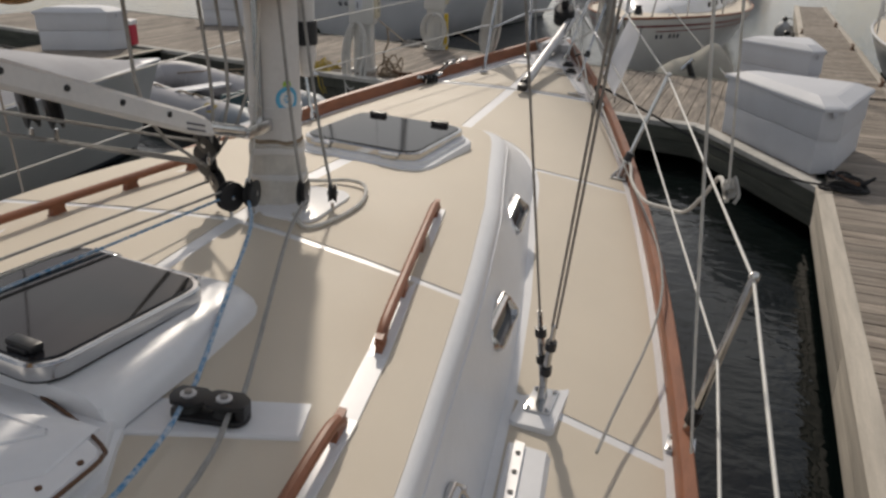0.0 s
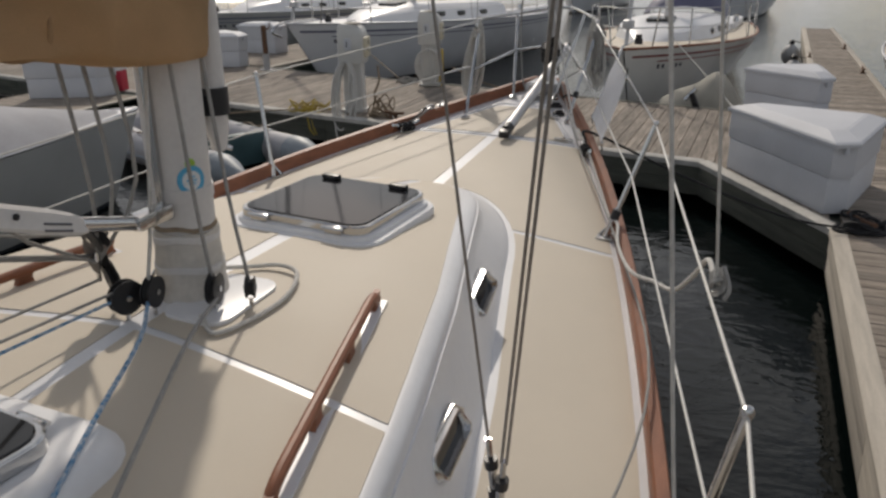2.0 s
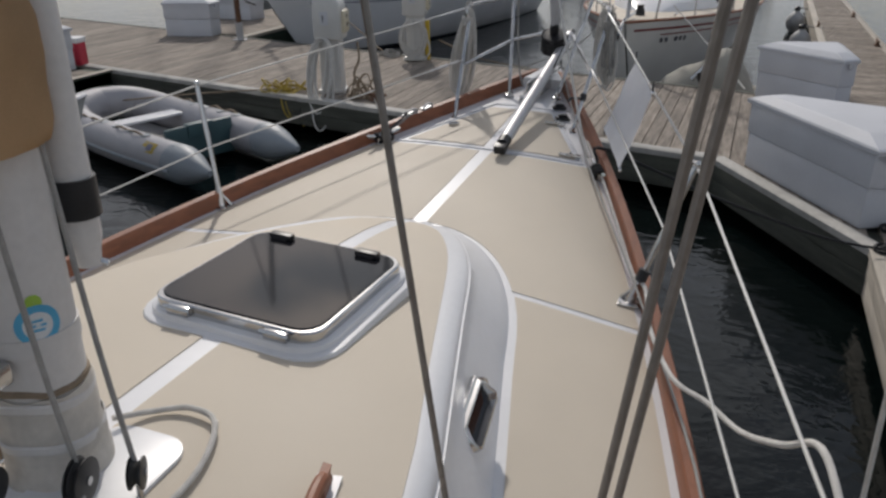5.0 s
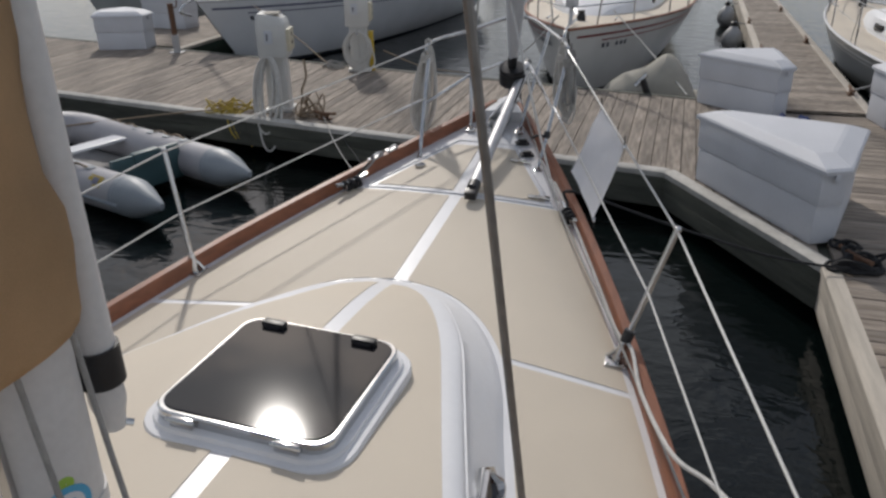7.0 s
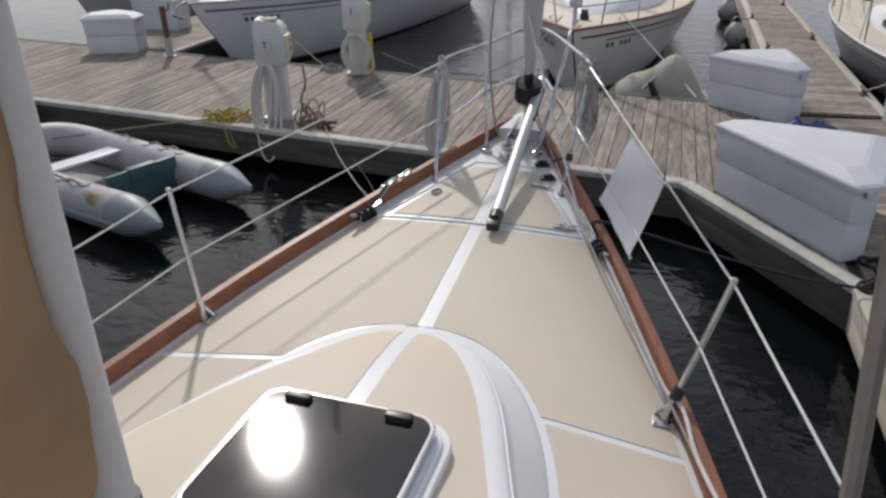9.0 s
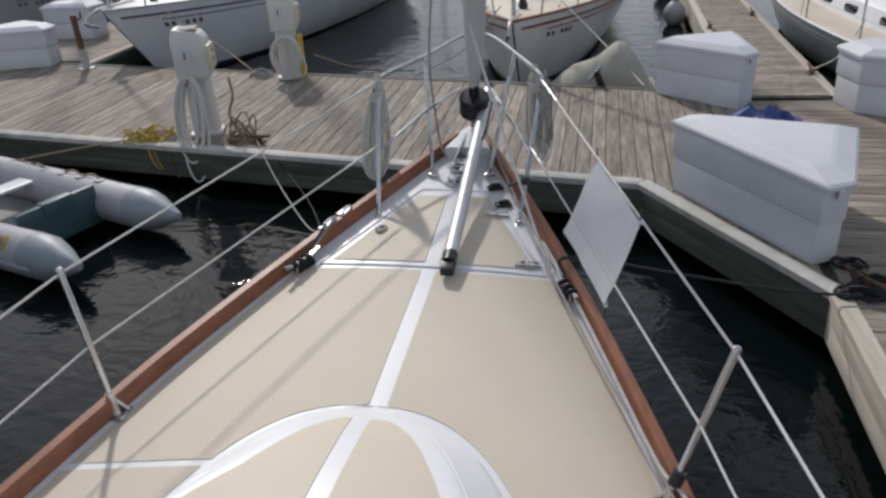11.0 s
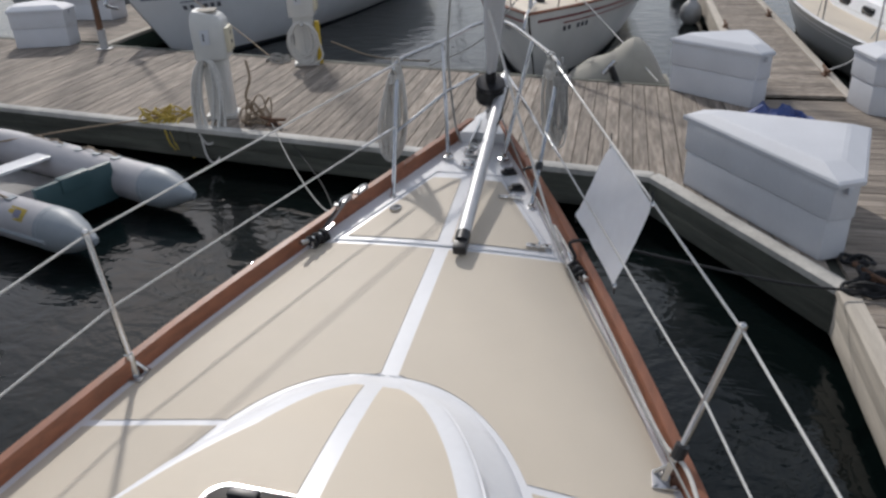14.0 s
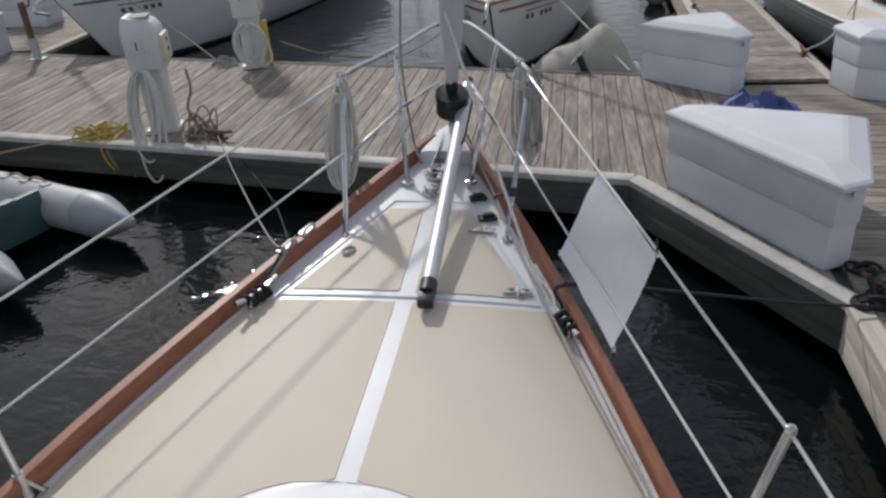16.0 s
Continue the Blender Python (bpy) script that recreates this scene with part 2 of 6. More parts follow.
def spline(pts, n=6):
    """A smooth line through the points."""
    p = [Vector(q) for q in pts]
    if len(p) < 3:
        return p
    p = [2 * p[0] - p[1]] + p + [2 * p[-1] - p[-2]]
    out = []
    for a, b, c, d in zip(p, p[1:], p[2:], p[3:]):
        for k in range(n):
            t = k / n
            out.append(0.5 * ((2 * b) + (c - a) * t + (2 * a - 5 * b + 4 * c - d) * t * t + (3 * b - a - 3 * c + d) * t ** 3))
    return out + [p[-2]]


def tube(pts, r, seg=8, bm=None, ends=None):
    """A round tube along the points; ends: the radius at the last point."""
    bm = bm or bmesh.new()
    p = [Vector(q) for q in pts]
    rows, side = [], None
    for i, q in enumerate(p):
        way = (p[min(i + 1, len(p) - 1)] - p[max(i - 1, 0)]).normalized()
        if side is None:
            side = way.cross((0, 0, 1) if abs(way.z) < 0.9 else (1, 0, 0)).normalized()
        else:
            side = (side - way * side.dot(way)).normalized()
        up = way.cross(side)
        rad = r if ends is None else r + (ends - r) * i / (len(p) - 1)
        rows.append([q + rad * (math.cos(a) * side + math.sin(a) * up) for a in (2 * math.pi * k / seg for k in range(seg))])
    return grid(rows, True, True, bm)


def block(lo, hi, bevel=0.0, bm=None, m=None):
    """A box with bevelled edges."""
    own = bmesh.new()
    c = [(a + b) / 2 for a, b in zip(lo, hi)]
    s = [b - a for a, b in zip(lo, hi)]
    bmesh.ops.create_cube(own, size=1, matrix=Matrix.LocRotScale(c, None, s))
    if bevel:
        bmesh.ops.bevel(own, geom=own.edges[:], offset=bevel, segments=2, affect="EDGES", profile=0.6)
    if m is not None:
        own.transform(m)
    return merge(bm, own)


def merge(bm, own):
    if bm is None:
        return own
    me = bpy.data.meshes.new("tmp")
    own.to_mesh(me)
    own.free()
    bm.from_mesh(me)
    bpy.data.meshes.remove(me)
    return bm


def lathe(profile, seg=16, m=None, bm=None):
    """Turns rows of (radius, height) about z."""
    rows = [[(r * math.cos(a), r * math.sin(a), z) for a in (2 * math.pi * k / seg for k in range(seg))] for r, z in profile]
    own = grid(rows, True, True)
    if m is not None:
        own.transform(m)
    return merge(bm, own)


def prism(outline, z0, z1, bevel=0.0, bm=None, m=None):
    """An upright prism over an outline of (x, y)."""
    own = grid([[(x, y, z0) for x, y in outline], [(x, y, z1) for x, y in outline]], True, True)
    if bevel:
        bmesh.ops.recalc_face_normals(own, faces=own.faces)
        bmesh.ops.bevel(own, geom=own.edges[:], offset=bevel, segments=2, affect="EDGES", profile=0.6)
    if m is not None:
        own.transform(m)
    return merge(bm, own)


def rounded(w, d, r, n=5):
    """A rounded rectangle about the origin."""
    out = []
    for cx, cy, a0 in ((w / 2 - r, d / 2 - r, 0), (-w / 2 + r, d / 2 - r, 90), (-w / 2 + r, -d / 2 + r, 180), (w / 2 - r, -d / 2 + r, 270)):
        for k in range(n + 1):
            a = radians(a0 + 90 * k / n)
            out.append((cx + r * math.cos(a), cy + r * math.sin(a)))
    return out


def ring(w, d, r, band, z0, z1, m=None, bm=None):
    """A rounded frame of that band's width."""
    outer, inner = rounded(w, d, r), rounded(w - 2 * band, d - 2 * band, max(0.005, r - band))
    e = min(0.006, band * 0.3)
    oe, ie = rounded(w - 2 * e, d - 2 * e, r - e), rounded(w - 2 * band + 2 * e, d - 2 * band + 2 * e, max(0.005, r - band + e))
    rows = [[(x, y, z0) for x, y in outer], [(x, y, z1 - e) for x, y in outer], [(x, y, z1) for x, y in oe], [(x, y, z1) for x, y in ie], [(x, y, z1 - e) for x, y in inner], [(x, y, z0) for x, y in inner]]
    rows.append(rows[0])
    own = grid(rows, True)
    bmesh.ops.remove_doubles(own, verts=own.verts, dist=1e-5)
    if m is not None:
        own.transform(m)
    return merge(bm, own)


def frame_at(p, x_axis, normal):
    z = Vector(normal).normalized()
    x = Vector(x_axis)
    x = (x - z * x.dot(z)).normalized()
    y = z.cross(x)
    m = Matrix((x, y, z)).transposed().to_4x4()
    m.translation = p
    return m

# ---- water ----
WATER_Z, DOCK_Z = -1.12, -0.65
bm = bmesh.new()
bmesh.ops.create_grid(bm, x_segments=2, y_segments=2, size=900)
bm.transform(Matrix.Translation((0, 0, WATER_Z)))
tagged(part("water", bm, WATER), "dark rippled harbour water reflecting a hazy sky", "water", kind="structure")


# ---- the sailboat: hull, deck, coachroof ----
BOW = 7.2


def half(y):
    """Half the deck's width."""
    s = min(max((BOW - y) / 8.5, 0), 1)
    return 0.08 + 1.82 * (1 - (1 - s) ** 2.05)


def port_more(y):
    """How much further out the port rail runs, abaft the bow."""
    return 0.05 * min(1, max(0.0, (6.3 - y) / 1.4))


def sheer(y):
    """The deck's height at the rail."""
    return -0.36 + 0.0985 * y if y > 1 else -0.335 + 0.0735 * y


def deck_z(x, y):
    h = max(half(y), 0.05)
    return sheer(y) + 0.035 * (1 - min(1, (x / h) ** 2)) * min(1, h)


CAB_FRONT, CAB_AFT = 4.74, -0.9
CAB_X = -0.034  # the coachroof sits a little to port of the deck seam


def cab_half(y):
    """Half the coachroof's width at the deck."""
    s = max(CAB_FRONT - y, 0)
    nose_part = 0.52 * (1 - max(0.0, 1 - s / 0.8) ** 2.3) ** 0.4348
    return nose_part + float(np.interp(s, [0, 0.9, 1.77, 2.34, 3.4, 5.7], [0, 0.185, 0.395, 0.504, 0.66, 0.95]))


def roof_mid(y):
    wide = min(0.32, max(0.0, (4.5 - y) * 0.5))
    return float(np.mean(np.interp(y + np.linspace(-wide, wide, 9), [-1, 0.5, 1.5, 2.5, 3.1, 3.75, 4.2, 4.5, 4.66, 4.74], [0.2, 0.245, 0.305, 0.365, 0.355, 0.328, 0.282, 0.222, 0.172, 0.135])))


def roof_inner(y):
    """Half the width of the roof's flat top, inside its rounded edge."""
    s = max(4.63 - y, 0)
    n = 0.27 * (1 - max(0.0, 1 - s / 0.8) ** 2.3) ** 0.4348 + float(np.interp(s, [0, 0.3, 0.72, 1.16, 1.64, 2.19, 2.45, 3.27, 5.6], [0, 0.07, 0.18, 0.305, 0.445, 0.575, 0.63, 0.783, 1.15]))
    return max(0.004, min(n, cab_half(y) - 0.125)) if y < 4.4 else max(0.004, n)


def roof_edge(y):
    return max(0.01, cab_half(y) - 0.095 * min(1, (roof_mid(y) - sheer(y)) / 0.42))


def roof_z(x, y):
    e = max(roof_edge(y), 0.05)
    return roof_mid(y) - 0.05 * min(1.0, (x / e) ** 2) * min(1, e / 0.6)


def roof_top(x, y):
    """The roof's height where it sits on the deck."""
    return roof_z(x - CAB_X, y)


boat = thing("sailboat", "white sailboat with cream nonskid decks and varnished teak toe rails", "sailboat")

ys = [BOW - 8.4 * (k / 44) ** 1.5 for k in range(45)]
rows = []
for y in ys:
    h, z = half(y) + 0.035, sheer(y)
    f = min(1, (BOW - y) / 3.0)
    rows.append([(s * (h + (port_more(y) if s < 0 else 0)) * (1 - 0.16 * u * u * (2 - f)), y - 0.9 * u * u * max(0, 1 - (BOW - y) / 2.5), z + (WATER_Z - 0.25 - z) * u) for s, us in ((-1, (0, 0.2, 0.45, 0.7, 1)), (1, (1, 0.7, 0.45, 0.2, 0))) for u in us])
part("hull", grid(rows), HULLWHITE, boat)
rows = [[(x, y, deck_z(x, y)) for x in (s * (half(y) + 0.03 + (port_more(y) if s < 0 else 0)) for s in np.linspace(-1, 1, 15))] for y in ys]
deck = part("deck", grid(rows), GEL, boat)

# coachroof, lofted from front to aft
cys = [CAB_FRONT - (CAB_FRONT - CAB_AFT) * (k / 76) ** 2.2 for k in range(77)]


def port_inner(y):
    """The flat top reaches further out on the port side."""
    more = max(0.0, cab_half(y) - 0.06 - roof_inner(y))
    return roof_inner(y) + more * min(1, max(0.0, (4.25 - y) / 0.6))


def roof_profile(y, inner):
    """Half a section of the coachroof, from the deck up to the middle."""
    w = max(cab_half(y), 0.006)
    n = min(inner(y), w * 0.96)
    r = n + (w - n) * 0.33
    zb, zn = deck_z(w, y) - 0.004, roof_z(n, y)
    zr = zn - (zn - zb) * 0.16
    prof = [(w + 0.004, zb - 0.012), (w, zb + 0.006)] + [(w + (r - w) * f, zb + 0.006 + (zr - zb - 0.006) * f) for f in (0.25, 0.5, 0.75, 0.93)]
    prof += [(r + (w - r) * 0.075, zr + 0.001), (r + (w - r) * 0.05, zr + 0.006), (r, zr + 0.006)]
    prof += [(n + (r - n) * math.cos(a), zr + 0.006 + (zn - zr - 0.006) * math.sin(a)) for a in np.linspace(0.2, math.pi / 2, 8)]
    return prof + [(q * n, roof_z(q * n, y)) for q in (0.85, 0.6, 0.3, 0)]


rows = []
for y in cys:
    rows.append([(CAB_X + x, y, z) for x, z in roof_profile(y, roof_inner)] + [(CAB_X - x, y, z) for x, z in roof_profile(y, port_inner)[-2::-1]])
roof = part("coachroof", grid(rows, caps=False), GEL, boat, angle=50)


def patch(name, y0, y1, lo, hi, surf, parent, mat=NONSKID, lift=0.0025, nx=8, step=0.12, label="", slant0=0.0, slant1=0.0):
    """A thin panel that lies on a surface between two edge lines."""
    n = max(2, int(abs(y1 - y0) / step) + 1)
    rows = []
    for y in np.linspace(y0, y1, n):
        a, b = lo(y), hi(y)
        t = (y - y0) / (y1 - y0)
        row = []
        for fr in np.linspace(0, 1, nx):
            x = a + fr * (max(b, a + 0.002) - a)
            yy = y - (slant0 * (1 - t) + slant1 * t) * (abs(x) - min(abs(a), abs(b)))
            a2, b2 = lo(yy), hi(yy)
            x = a2 + fr * (max(b2, a2 + 0.002) - a2)
            row.append((x, yy, surf(x, yy) + lift))
        rows.append([(row[0][0], row[0][1], row[0][2] - lift - 0.003)] + row + [(row[-1][0], row[-1][1], row[-1][2] - lift - 0.003)])
    bm = grid(rows)
    return part(name, bm, mat, parent, label)


def side_in(y):
    return cab_half(y) + 0.035


def side_out(y):
    return half(y) - 0.05


def fore_in(y):
    return max(0.037, cab_half(y) + 0.03 if y < CAB_FRONT else 0.037)


def roof_out(y):
    return max(0.03, roof_inner(y) - 0.004)


def mirrored(name, s, y0, y1, inner, outer, surf, parent, **more):
    if s > 0:
        patch(name, y0, y1, inner, outer, surf, parent, **more)
    else:
        patch(name, y0, y1, lambda y: -outer(y), lambda y: -inner(y), surf, parent, **more)


for s in (1, -1):
    off = s * CAB_X
    seam = 4.27 if s > 0 else 4.38

    def beside(y, off=off):
        return side_in(y) + off

    def before(y, off=off):
        middle = 0.037 - math.copysign(0.028, off) * -min(1, max(0.0, 5.7 - y))
        return max(middle, fore_in(y) + off) if y < CAB_FRONT else middle

    def rail_side(y, off=off):
        return side_out(y) + (port_more(y) if off > 0 else 0)

    def roof_side(y, off=off):
        return max(0.03, roof_out(y) + off) if off < 0 else max(0.03, port_inner(y) - 0.004 + off)

    mirrored("deck_panel", s, -0.9, 2.325, beside, rail_side, deck_z, deck, slant1=0.25)
    mirrored("deck_panel", s, 2.365, seam, beside, rail_side, deck_z, deck, slant0=0.25, slant1=0.13)
    mirrored("deck_panel", s, seam + 0.035, 5.69, before, rail_side, deck_z, deck, step=0.012, nx=14, slant0=0.13)
    # locker lid on the foredeck
    mirrored("locker_panel", s, 5.765, 6.46, lambda y: 0.036, lambda y: 0.515 - 0.45 * (y - 5.765), deck_z, deck, lift=0.0045)
    mirrored("roof_panel", s, -0.8, 2.288, lambda y, off=off: 0.03 + off * 1.5, roof_side, roof_top, roof, slant1=0.14)
    mirrored("roof_panel", s, 2.32, 4.605, lambda y, off=off: 0.036 + off * 1.5, roof_side, roof_top, roof, slant0=0.14, step=0.02)
lid = prism([(-0.575, 5.715), (0.575, 5.715), (0.20, 6.55), (-0.20, 6.55)], 0.0, 0.0022, 0.0008)
for v in lid.verts:
    v.co.z += deck_z(v.co.x, v.co.y)
part("locker_lid", lid, GEL, deck)
gap = prism([(-0.582, 5.709), (0.582, 5.709), (0.206, 6.557), (-0.206, 6.557)], 0.0, 0.0012, 0)
for v in gap.verts:
    v.co.z += deck_z(v.co.x, v.co.y)
part("locker_gap", gap, GREYGEL, deck, "grey joint round the locker lid")

rim = [(x, y, deck_z(x, y) + 0.003) for x, y in [(0.57 - 0.375 * t, 5.722 + 0.815 * t) for t in np.linspace(0, 1, 12)] + [(-0.195 - 0.375 * t, 6.537 - 0.815 * t) for t in np.linspace(0, 1, 12)] + [(-0.57 + 1.14 * t, 5.722) for t in np.linspace(0.06, 0.94, 12)]]
part("lid_rim", tube(rim + rim[:1], 0.0055, 6), GREYGEL, deck, "pale moulded rim of the locker lid")

# toe rails
def rail_path(s, off=0.0):
    return [(s * (half(y) + off + (port_more(y) if s < 0 else 0)), y, sheer(y)) for y in np.linspace(BOW - 0.02, -0.9, 60)]


for s in (1, -1):
    rows = []
    for x, y, z in rail_path(s):
        rows.append([(x - s * 0.022, y, z - 0.01), (x - s * 0.02, y, z + 0.072), (x - s * 0.014, y, z + 0.08), (x + s * 0.024, y, z + 0.08), (x + s * 0.03, y, z + 0.072), (x + s * 0.034, y, z - 0.01)])
    part("toe_rail", grid(rows, True, True), TEAK, boat, "varnished teak toe rail")
    rows = [[(x + s * 0.03, y, z - 0.035), (x + s * 0.042, y, z - 0.03), (x + s * 0.042, y, z - 0.005), (x + s * 0.03, y, z + 0.01)] for x, y, z in rail_path(s)]
    part("rub_rail", grid(rows, True, True), GEL, boat)


# ---- docks ----
def dock_line(a, b, t):
    return Vector((a[0] + (b[0] - a[0]) * t, a[1] + (b[1] - a[1]) * t, DOCK_Z))


NEAR_L, NEAR_R = (-14.0, 12.1), (1.25, 9.0)
FAR_L, FAR_R = (-14.0, 15.6), (6.5, 10.9)
CORNER = (2.385, 7.13)


def slab(name, outline, label, mat=FASCIA):
    """The frame of a floating dock, just under its planks."""
    bm = prism(outline, DOCK_Z - 0.36, DOCK_Z - 0.035)
    return tagged(part(name, bm, mat), label, "dock", kind="structure")


main = slab("main_dock", [NEAR_L, NEAR_R, CORNER, (2.3, 1.0), (2.28, -4), (6.5, -4), (6.5, 10.9), FAR_L], "weathered grey timber floating dock with a pale rub strip")
finger = slab("finger_dock", [(2.52, 11.4), (3.56, 11.2), (3.62, 26), (2.86, 26)], "narrow weathered timber finger dock between slips")
left_finger = slab("finger_dock", [(-9.6, 14.3), (-7.55, 13.9), (-7.4, 24), (-9.4, 24)], "narrow timber finger dock with green stained side", SLIMEWOOD)
near_finger = slab("finger_dock", [(-9.6, 11.2), (-7.55, 10.8), (-7.55, 0.9), (-9.6, 0.9)], "narrow weathered timber finger dock beside next slip", SLIMEWOOD)

# ---- hatches ----
def hatch(name, x, y, z, w, d, tilt, plinth, label, spin=0.0):
    """A framed acrylic deck hatch with its hinges and handles."""
    m = pose(x, y, z, tilt, 0, spin)
    h = thing(name, label, "hatch", m)
    if plinth:
        rows = []
        for f, zz in ((0.105, -0.03), (0.105, -0.004), (0.097, 0.004), (0.055, 0.007), (0.047, 0.022), (0.02, 0.027)):
            rows.append([(px, py, zz) for px, py in rounded(w + f, d + f, 0.10 + f / 3)])
        part("plinth", grid(rows, True, True), GEL, h, "white moulded base")
    fr = part("frame", ring(w, d, 0.075, 0.028, 0.02, 0.062), STEEL, h, "polished metal frame")
    part("gasket", ring(w - 0.008, d - 0.008, 0.07, 0.03, 0.012, 0.03), RUBBER, h)
    rows = [[(px, py, zz) for px, py in rounded(w - f, d - f, 0.07)] for f, zz in ((0.03, 0.045), (0.03, 0.064), (0.036, 0.067))]
    part("pane", grid(rows, True, True), SMOKED, h, "smoked acrylic pane")
    for s in (-1, 1):
        px = s * w * 0.29
        handle = part("handle", block((px - 0.045, d / 2 - 0.07, 0.066), (px + 0.045, d / 2 - 0.035, 0.088), 0.008), BLACK, h, "black plastic handle")
        part("handle_base", block((px - 0.03, d / 2 - 0.075, 0.066), (px + 0.03, d / 2 - 0.028, 0.076), 0.004), BLACK, handle)
        hinge = part("hinge", block((px - 0.04, -d / 2 - 0.016, 0.022), (px + 0.04, -d / 2 + 0.006, 0.056), 0.005), STEEL, h)
        part("hinge_pin", tube([(px - 0.05, -d / 2 - 0.014, 0.05), (px + 0.05, -d / 2 - 0.014, 0.05)], 0.007), STEEL, hinge)
    return h


hatch("deck_hatch", -0.018, 3.525, 0.345, 0.61, 0.61, -0.8, True, "square smoked acrylic deck hatch in polished frame on coachroof", -2.5)
# raised moulding under the aft hatch, with its sloping shoulders
def stepped(outline, steps, cx, cy):
    """Rows of one outline, pushed out by f at each height."""
    return [[(cx + x + f * math.copysign(1, x), cy + y + f * math.copysign(1, y), z) for x, y in outline] for f, z in steps]


def both_sides(right):
    return right + [(-x, y) for x, y in reversed(right)]


base = both_sides([(0.20, 0.40), (0.29, 0.33), (0.325, 0.24), (0.345, -0.08), (0.39, -0.17), (0.45, -0.27), (0.465, -1.40)])
rows = stepped(base, ((0.045, 0.18), (0.038, 0.288), (0.032, 0.298), (0.012, 0.303), (0.004, 0.306), (0.0, 0.322), (-0.008, 0.328), (-0.04, 0.330)), -0.01, 1.40)
part("hatch_moulding", grid(rows, True, True), GEL, boat, "white moulded base with stepped edges", 28)
rows = []
for f, zz in ((0.135, 0.315), (0.125, 0.345), (0.105, 0.372), (0.085, 0.385), (0.06, 0.392), (0.02, 0.395)):
    rows.append([(-0.01 + px, 1.485 + max(py, -0.25 - 0.15 * f), zz - 0.015) for px, py in rounded(0.52 + 2 * f, 0.56 + 2 * f, 0.09 + f * 0.35)])
part("hatch_plinth", grid(rows, True, True), GEL, boat, "white moulded raised hatch base")
hood = both_sides([(0.10, 0.515), (0.20, 0.495), (0.30, 0.468), (0.40, 0.432), (0.45, 0.41), (0.467, 0.385), (0.474, 0.26), (0.482, -0.65)])
rows = stepped(hood, ((0.0, 0.315), (0.0, 0.338), (-0.006, 0.344), (-0.03, 0.346)), -0.01, 0.72)
part("sliding_hatch_hood", grid(rows, True, True), GEL, boat, "white moulded sliding hood", 20)
crown = both_sides([(0.40, 0.13), (0.415, -0.03), (0.35, -0.10)])
rows = stepped(crown, ((0.0, 0.34), (0.0, 0.347), (-0.004, 0.351), (-0.042, 0.366), (-0.05, 0.368), (-0.068, 0.368), (-0.07, 0.364), (-0.076, 0.364), (-0.078, 0.370), (-0.088, 0.374)), -0.01, 1.05)
part("raised_panel", grid(rows, True, True), GEL, boat, "white moulded panel with stepped chamfered edges", 20)
for k, (x, y) in enumerate(((0.425, 0.985), (0.435, 0.80), (0.44, 1.075))):
    part("screw", lathe([(0.007, 0.345), (0.007, 0.3495), (0.003, 0.351)], 8, Matrix.Translation((x, y, 0))), RUST, boat)
hatch("deck_hatch", -0.01, 1.485, 0.368, 0.52, 0.56, 1.5, False, "smoked acrylic deck hatch in polished frame behind mast", 176)

# ---- grab rails ----
def grab_rail(x0, y0, x1, y1, feet):
    a, b = Vector((x0, y0, roof_z(x0, y0))), Vector((x1, y1, roof_z(x1, y1)))
    rail = thing("grab_rail", "varnished teak grab rail on cream coachroof", "grab rail", Matrix.Translation((a + b) / 2), "grab rails")
    mid = (a + b) / 2
    way = (b - a).normalized()
    pts = [a + (b - a) * t - mid + Vector((0, 0, 0.058 - 0.036 * (abs(2 * t - 1) ** 16))) for t in [0, 0.006, 0.015, 0.03, 0.05, 0.08] + list(np.linspace(0.12, 0.88, 12)) + [0.92, 0.95, 0.97, 0.985, 0.994, 1.0]]
    part("rail", tube(pts, 0.0165, 10), TEAK, rail)
    for k in range(feet):
        t = 0.02 + 0.96 * k / (feet - 1)
        p = a + (b - a) * t - mid
        bm = grid([[p + way * (wx * f) + Vector((sx * 0.011, 0, zz)) for wx, sx in ((-1, -1), (1, -1), (1, 1), (-1, 1))] for f, zz in ((0.040, 0.0), (0.026, 0.02), (0.024, 0.036), (0.036, 0.052))], True, True)
        part("foot", bm, TEAK, rail)
    pad = bmesh.new()
    side = way.cross((0, 0, 1)).normalized()
    ends = [a - mid - way * 0.03, b - mid + way * 0.03]
    grid([[e + side * s * 0.03 + Vector((0, 0, z)) for s, z in ((-1, 0.0), (-1, 0.0065), (1, 0.0065), (1, 0.0))] for e in ends], True, True, pad)
    part("pad", pad, GEL, rail, "white moulded strip")


for s in (1, -1):
    grab_rail(s * 0.765, 1.80, s * 0.555, 2.755, 4)
    grab_rail(s * 0.95, 0.30, s * 0.818, 1.48, 4)
    lo = (lambda y: 0.818 - 0.166 * (y - 1.48) - 0.03) if s > 0 else (lambda y: -0.818 + 0.166 * (y - 1.48) - 0.03)
    patch("rail_strip", 1.48, 1.80, lo, lambda y, lo=lo: lo(y) + 0.06, roof_top, roof, GEL, 0.008, 3)


